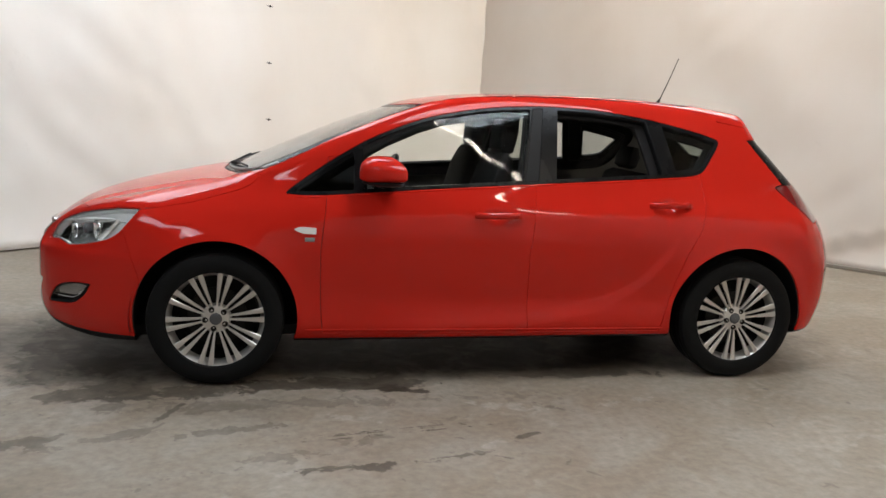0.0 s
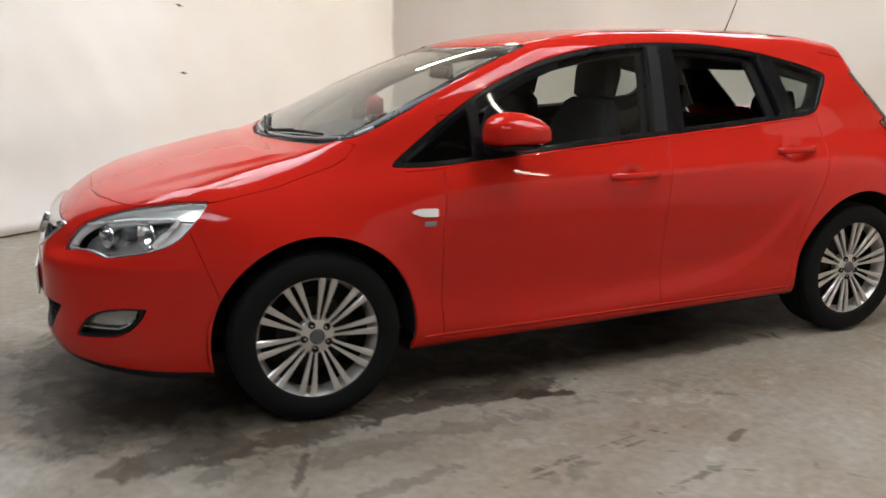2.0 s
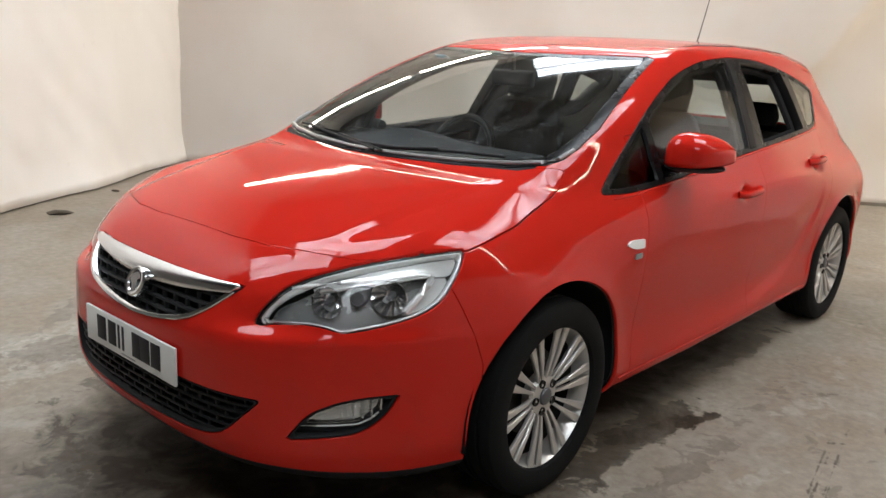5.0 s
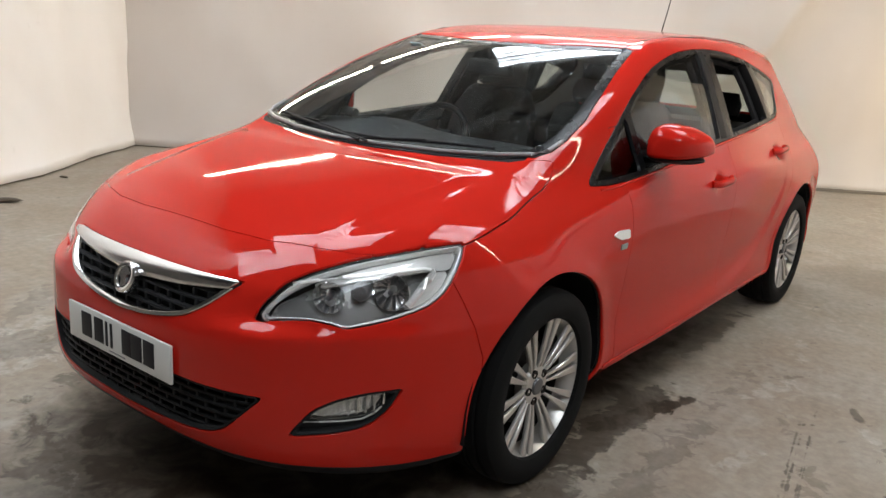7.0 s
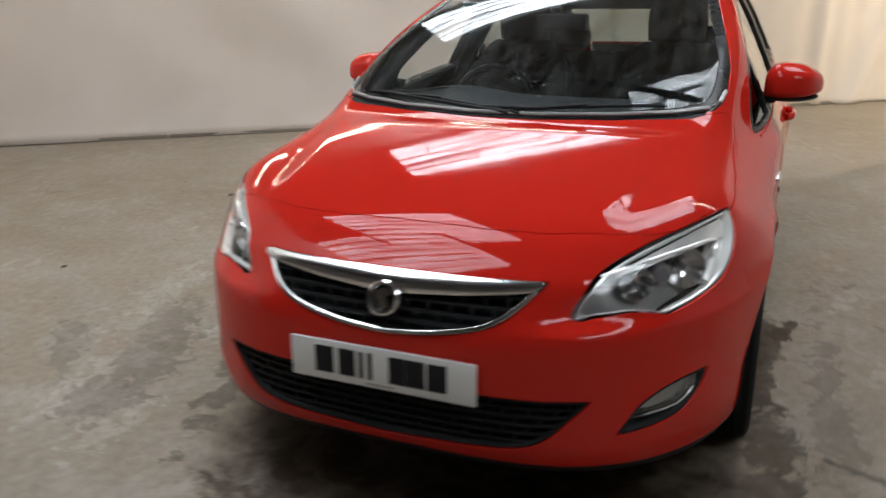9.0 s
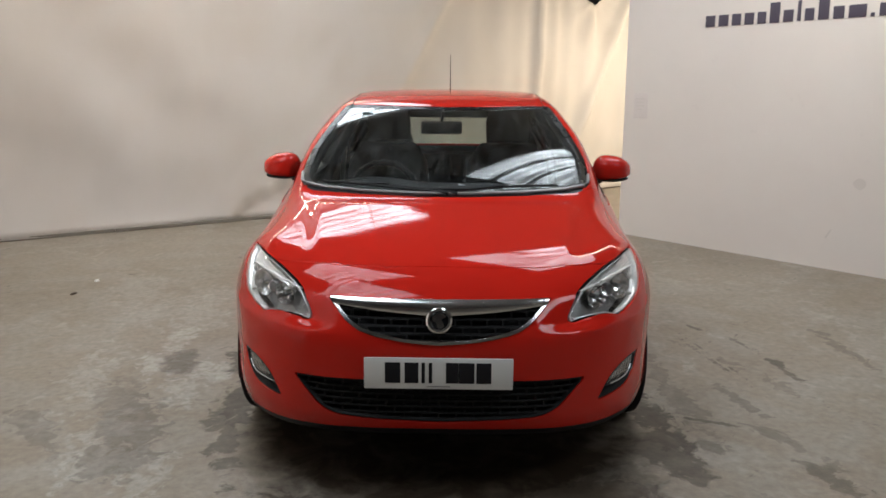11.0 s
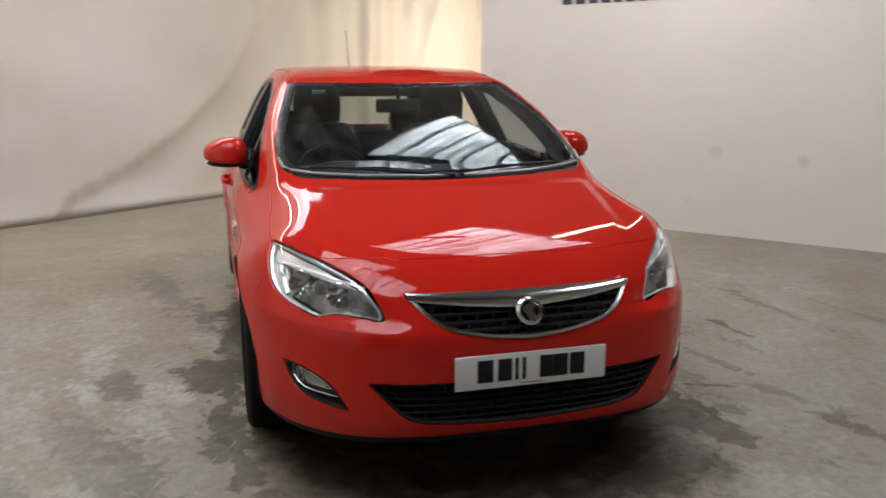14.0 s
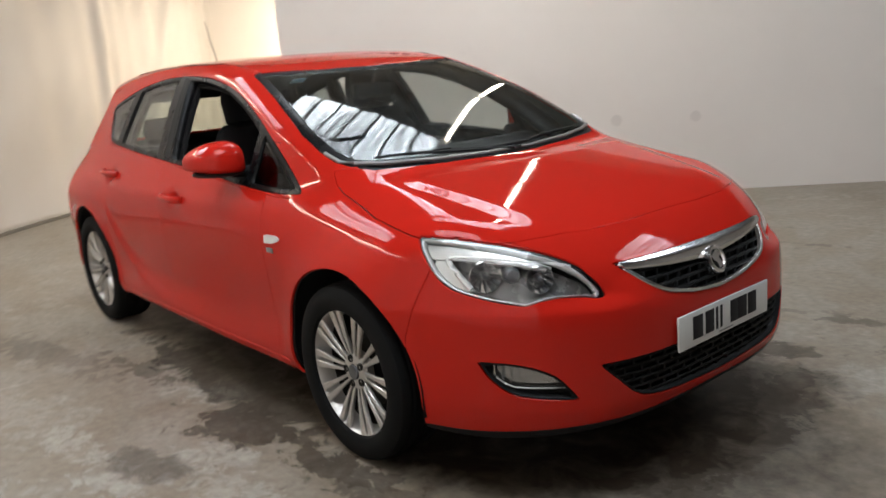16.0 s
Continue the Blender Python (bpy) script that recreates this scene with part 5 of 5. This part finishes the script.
def door_mirror(sign, door):
    """A swept housing on a black foot, its glass to the rear."""
    bm = bmesh.new()
    bmesh.ops.create_uvsphere(bm, u_segments=40, v_segments=24, radius=1)
    for v in bm.verts:
        x, y, z = v.co
        sx = 0.112 if x < 0 else 0.075
        squash = lambda c, p: math.copysign(abs(c) ** p, c)
        w = 0.104
        tall = 0.092 * (1 - 0.24 * y) * ((0.36 - 0.04 * y) if z < 0 else 1.0)
        nx = sx * squash(x, 0.80) if x < 0 else 0.075 * min(squash(x, 0.55), 0.86)
        v.co = (nx + 0.030 * y + 0.030 * y * y, w * squash(y, 0.72) * (1.0 - 0.22 * max(z, 0) ** 2), tall * squash(z, 0.60) + 0.004 * y)
    cup = part("door_mirror", bm, red_paint, door, "red door mirror housing", sharp=50)
    m = Matrix.Translation((0.772, sign * 0.890, 1.024)) @ Matrix.Diagonal((1, sign, 1, 1))
    cup.matrix_basis = m
    bm = bmesh.new()
    bmesh.ops.create_uvsphere(bm, u_segments=32, v_segments=12, radius=1)
    for v in bm.verts:
        v.co = (v.co.x * 0.092 - 0.004 + 0.03 * v.co.y, v.co.y * 0.095 - 0.005, v.co.z * 0.018 - 0.030)
    part("mirror_base", bm, black_plastic, cup, "black mirror underside")
    part("mirror_arm", tube([(-0.01, -0.165, -0.044), (-0.006, -0.12, -0.040), (0.0, -0.06, -0.034)], 0.024, 14), black_plastic, cup, "black mirror foot")
    part("mirror_glass", box((0.004, 0.15, 0.085), (0.0705, 0.000, 0.022), 0.0018), chrome, cup, "mirror glass")
    return cup


for side, sign in (("L", -1), ("R", 1)):
    door_mirror(sign, doors["front_door", side])
    for name, x, z in (("front_door", 1.335, 0.851), ("rear_door", 2.252, 0.918)):
        y0 = skin_y(x - 0.09, z) + 0.010
        y1 = skin_y(x + 0.09, z) + 0.010
        y2 = max(skin_y(x, z) + 0.030, (y0 + y1) / 2 + 0.020)
        path = [(x + s * 0.108, sign * (y0 + (y1 - y0) * (s + 1) / 2 + (y2 - (y0 + y1) / 2) * (1 - abs(s) ** 4) - 0.006 * abs(s) ** 6), z + 0.002 * s) for s in np.linspace(-1, 1, 15)]
        bm = tube(path, 0.0125, 12)
        for v in bm.verts:
            v.co.z = z + (v.co.z - z) * 1.25
        part("door_handle", bm, red_paint, doors[name, side], "red pull handle")
        part("handle_cap", box((0.035, 0.014, 0.030), (x + 0.108, sign * (y1 + 0.0), z), 0.006), red_paint, doors[name, side])
    # side repeater and small badge
    wing = doors["front_wing", side]
    bm = bmesh.new()
    outline = rounded([(0.355, 0.762, 0.3), (0.385, 0.775), (0.462, 0.772, 0.1), (0.462, 0.742, 0.1), (0.40, 0.744)], 0.3)
    rows = [[bm.verts.new((x, sign * (skin_y(x, z) + off), z)) for x, z in outline] for off in (-0.004, 0.006)]
    bm.faces.new(rows[1])
    for k in range(len(outline)):
        bm.faces.new((rows[0][k], rows[0][k - 1], rows[1][k - 1], rows[1][k]))
    part("side_repeater", bm, reflector, wing, "pale side repeater lamp")
    part("small_badge", box((0.046, 0.005, 0.019), (0.432, sign * (skin_y(0.432, 0.716) + 0.001), 0.716), 0.002), lamp_grey, wing, "small grey badge")

for sign in (-1, 1):
    path = [(x, sign * (skin_y(x, z) - 0.001), z) for x, z in ((0.36, 0.906), (0.45, 0.909), (0.68, 0.933), (0.90, 0.949), (1.22, 0.973), (1.54, 0.996), (1.97, 1.024), (2.30, 1.049), (2.44, 1.060))]
    part("belt_edge", tube(path, 0.0045, 8), red_paint, car, "glossy red edge below the windows")

aerial = part("aerial", tube([(2.531, 0, skin_z(2.531, 0) + 0.02), (2.585, 0, 1.59), (2.634, 0, 1.716)], 0.0035, 8, 0.6), gloss_black, car, "thin black roof aerial")
part("aerial_base", tube([(2.515, 0, skin_z(2.531, 0) - 0.004), (2.524, 0, skin_z(2.531, 0) + 0.012), (2.534, 0, skin_z(2.531, 0) + 0.028)], 0.014, 14, 0.45), black_plastic, aerial)


edge = [(0.012, 0.0), (0.014, 0.12), (0.052, 0.36), (0.110, 0.55), (0.158, 0.640), (0.210, 0.672), (0.28, 0.682)]
edge = [(x, -y) for x, y in edge[:0:-1]] + edge
part("windscreen_edge", tube([(x, y, skin_z(x, y) + 0.001) for x, y in edge], 0.0075, 8), lamp_grey, car, "grey rubber edge of the windscreen")
for sign in (-1, 1):
    part("roof_strip", tube([(x, sign * y, skin_z(x, y) - 0.001) for x, y in ((0.96, 0.530), (1.15, 0.531), (1.4, 0.532), (1.7, 0.532), (2.0, 0.530), (2.25, 0.524), (2.45, 0.515))], 0.0045, 8), gloss_black, car, "black strip along the roof")


def wiper(points, pivot):
    pts = [Vector((x, y, skin_z(x, y) + 0.006)) for x, y in points]
    blade = part("wiper", tube(pts, 0.0055, 8), black_plastic, car, "black windscreen wiper")
    arm = [Vector((*pivot, skin_z(*pivot) + 0.006)), pts[0].lerp(pts[-1], 0.2) + Vector((-0.02, 0, 0.006)), pts[len(pts) // 2] + Vector((0, 0, 0.006))]
    part("wiper_arm", tube(arm, 0.0065, 8, 0.7), black_plastic, blade)


wiper([(0.145 - 0.14 * k / 8, 0.56 - 0.62 * k / 8) for k in range(9)], (0.005, -0.02))
wiper([(0.02 + 0.105 * k / 8, -0.02 - 0.50 * k / 8) for k in range(9)], (0.035, 0.10))
c = Vector((0.845, 0.43, skin_z(0.845, 0.43) - 0.012))
part("tax_sticker", box((0.002, 0.062, 0.040), c, 0.0005, turn=Matrix.Rotation(radians(-65), 3, "Y")), sticker_blue, car, "pale blue sticker behind the windscreen")

# ---- cabin ----
part("floor_pan", box((3.30, 1.36, 0.06), (1.13, 0, 0.225), 0.02), black_plastic, car, "black floor pan")
part("cabin_floor", box((2.5, 1.30, 0.05), (1.75, 0, 0.30), 0.01), seat_cloth, car, "dark cabin floor")
profile = rounded([(0.10, 0.60), (0.10, 0.925), (0.30, 0.955), (0.55, 0.985), (0.72, 0.960), (0.80, 0.90), (0.78, 0.78), (0.70, 0.60)], 0.3)
bm = bmesh.new()
rows = []
for y in np.linspace(-0.70, 0.70, 29):
    bulge = 0.030 * math.exp(-(((y - 0.36) / 0.17) ** 2))
    pull = 0.16 * (abs(y) / 0.7) ** 3
    rows.append([bm.verts.new((x + pull * (1 if x < 0.5 else -0.15), y * (0.92 if x < 0.3 else 1.0), z + bulge * (1 if z > 0.9 else 0))) for x, z in profile])
for a, b in zip(rows, rows[1:]):
    for k in range(len(profile)):
        bm.faces.new((a[k], a[k - 1], b[k - 1], b[k]))
part("dashboard", bm, dash_plastic, car, "dark grey dashboard")
part("console", box((0.9, 0.22, 0.26), (1.15, 0, 0.45), 0.04), dash_plastic, car, "dark centre console")
steering = tagged(new("steering_wheel"), "black steering wheel")
steering.parent = car
steering.matrix_basis = pose(0.91, 0.355, 0.885, 0, -66, 0)
bm = lathe([(0.180 + 0.016 * math.cos(a), 0.016 * math.sin(a)) for a in (2 * math.pi * k / 12 for k in range(13))], 48, "z")
part("rim", bm, gloss_black, steering)
part("hub", box((0.14, 0.16, 0.05), (0, 0, -0.02), 0.02), dash_plastic, steering)
for a in (90, -90, 180):
    c, s = math.cos(radians(a)), math.sin(radians(a))
    part("wheel_spoke", tube([(0.05 * c, 0.05 * s, -0.015), (0.175 * c, 0.175 * s, 0)], 0.014, 8), dash_plastic, steering)
part("column", tube([(0, 0, -0.03), (0, 0, -0.25)], 0.045, 14), dash_plastic, steering)


def padded(rows_in, wide, n=14, power=3.5):
    """A cushion: sections (centre x, centre z, half thickness, width factor, lean) swept along, with rounded sides."""
    bm = bmesh.new()
    rings = []
    for x, z, half, w, lean in rows_in:
        ring = []
        for k in range(n * 2):
            a = 2 * math.pi * k / (n * 2)
            c, s = math.cos(a), math.sin(a)
            u = math.copysign(abs(c) ** (2 / power), c) * half
            y = math.copysign(abs(s) ** (2 / power), s) * wide * w / 2
            bolster = 0.25 * half * abs(s) ** 6
            ring.append(bm.verts.new((x + (u - bolster) * math.cos(lean), y, z - (u - bolster) * math.sin(lean))))
        rings.append(ring)
    for a, b in zip(rings, rings[1:]):
        for k in range(n * 2):
            bm.faces.new((a[k], a[k - 1], b[k - 1], b[k]))
    bm.faces.new(rings[0])
    bm.faces.new(rings[-1])
    return bm


def front_seat(y):
    ob = tagged(new("front_seat"), "dark cloth front seat with a headrest")
    ob.parent = car
    ob.location = (-0.23, y, 0.04)
    part("cushion", box((0.52, 0.52, 0.16), (1.32, 0, 0.50), 0.06, 4), seat_cloth, ob)
    part("backrest", padded([(1.56, 0.50, 0.06, 0.85, 0.2), (1.585, 0.60, 0.085, 0.98, 0.2), (1.62, 0.80, 0.075, 1.0, 0.2), (1.66, 0.98, 0.065, 0.92, 0.2), (1.685, 1.07, 0.05, 0.72, 0.2), (1.69, 1.095, 0.02, 0.60, 0.2)], 0.52), seat_cloth, ob)
    part("headrest", padded([(1.695, 1.085, 0.02, 0.7, 0.2), (1.697, 1.105, 0.05, 0.95, 0.2), (1.712, 1.21, 0.058, 1.0, 0.2), (1.725, 1.30, 0.050, 0.84, 0.2), (1.728, 1.325, 0.02, 0.6, 0.2)], 0.27), seat_cloth, ob)
    for s in (-0.07, 0.07):
        part("headrest_post", tube([(1.69, s, 1.06), (1.70, s, 1.14)], 0.007, 8), chrome, ob)


front_seat(-0.365)
front_seat(0.365)
bench = tagged(new("rear_bench"), "dark cloth rear bench with headrests")
bench.parent = car
part("cushion", box((0.50, 1.26, 0.16), (2.12, 0, 0.48), 0.06, 4), seat_cloth, bench)
part("backrest", padded([(2.36, 0.48, 0.06, 0.95, 0.25), (2.40, 0.62, 0.09, 1.0, 0.25), (2.46, 0.85, 0.08, 1.0, 0.25), (2.50, 0.98, 0.06, 0.97, 0.25), (2.51, 1.01, 0.02, 0.9, 0.25)], 1.26), seat_cloth, bench)
for y in (-0.40, 0.40):
    hr = part("headrest", padded([(2.52, 1.02, 0.02, 0.7, 0.2), (2.52, 1.04, 0.045, 0.95, 0.2), (2.535, 1.10, 0.05, 1.0, 0.2), (2.545, 1.16, 0.03, 0.8, 0.2)], 0.25), seat_cloth, bench)
    hr.location = (0, y, 0)
part("parcel_shelf", box((0.55, 1.08, 0.03), (2.80, 0, 0.94), 0.008), dash_plastic, car, "dark parcel shelf")
mirror = part("rear_view_mirror", box((0.035, 0.225, 0.070), (0.862, 0.03, 1.250), 0.017, 4), black_plastic, car, "black rear view mirror")
part("mirror_stem", tube([(0.86, 0.03, 1.28), (0.84, 0.02, skin_z(0.84, 0.02) - 0.012)], 0.010, 8), black_plastic, mirror)
for sign in (-1, 1):
    belt = [(1.66, sign * 0.665, 1.10), (1.64, sign * 0.69, 0.85), (1.60, sign * 0.70, 0.45)]
    part("seat_belt", tube(belt, 0.016, 6), lamp_grey, car, "grey seat belt")

# dark trim inside the pillars
for sign in (-1, 1):
    path = [(x + 0.05, sign * (flank_y(x + 0.05, z) - 0.055), z) for x, z in ((0.32, 0.93), (0.44, 1.01), (0.58, 1.10), (0.74, 1.19), (0.90, 1.26), (1.04, 1.305))]
    part("front_pillar_trim", tube(path, 0.040, 12), dash_plastic, car, "dark trim of the windscreen pillar")
    path = [(x, sign * (flank_y(x, z) - 0.060), z) for x, z in ((1.535, 0.45), (1.545, 0.70), (1.56, 0.95), (1.58, 1.10), (1.60, 1.24), (1.61, 1.35))]
    part("middle_pillar_trim", tube(path, 0.045, 12), dash_plastic, car, "dark trim of the door pillar")
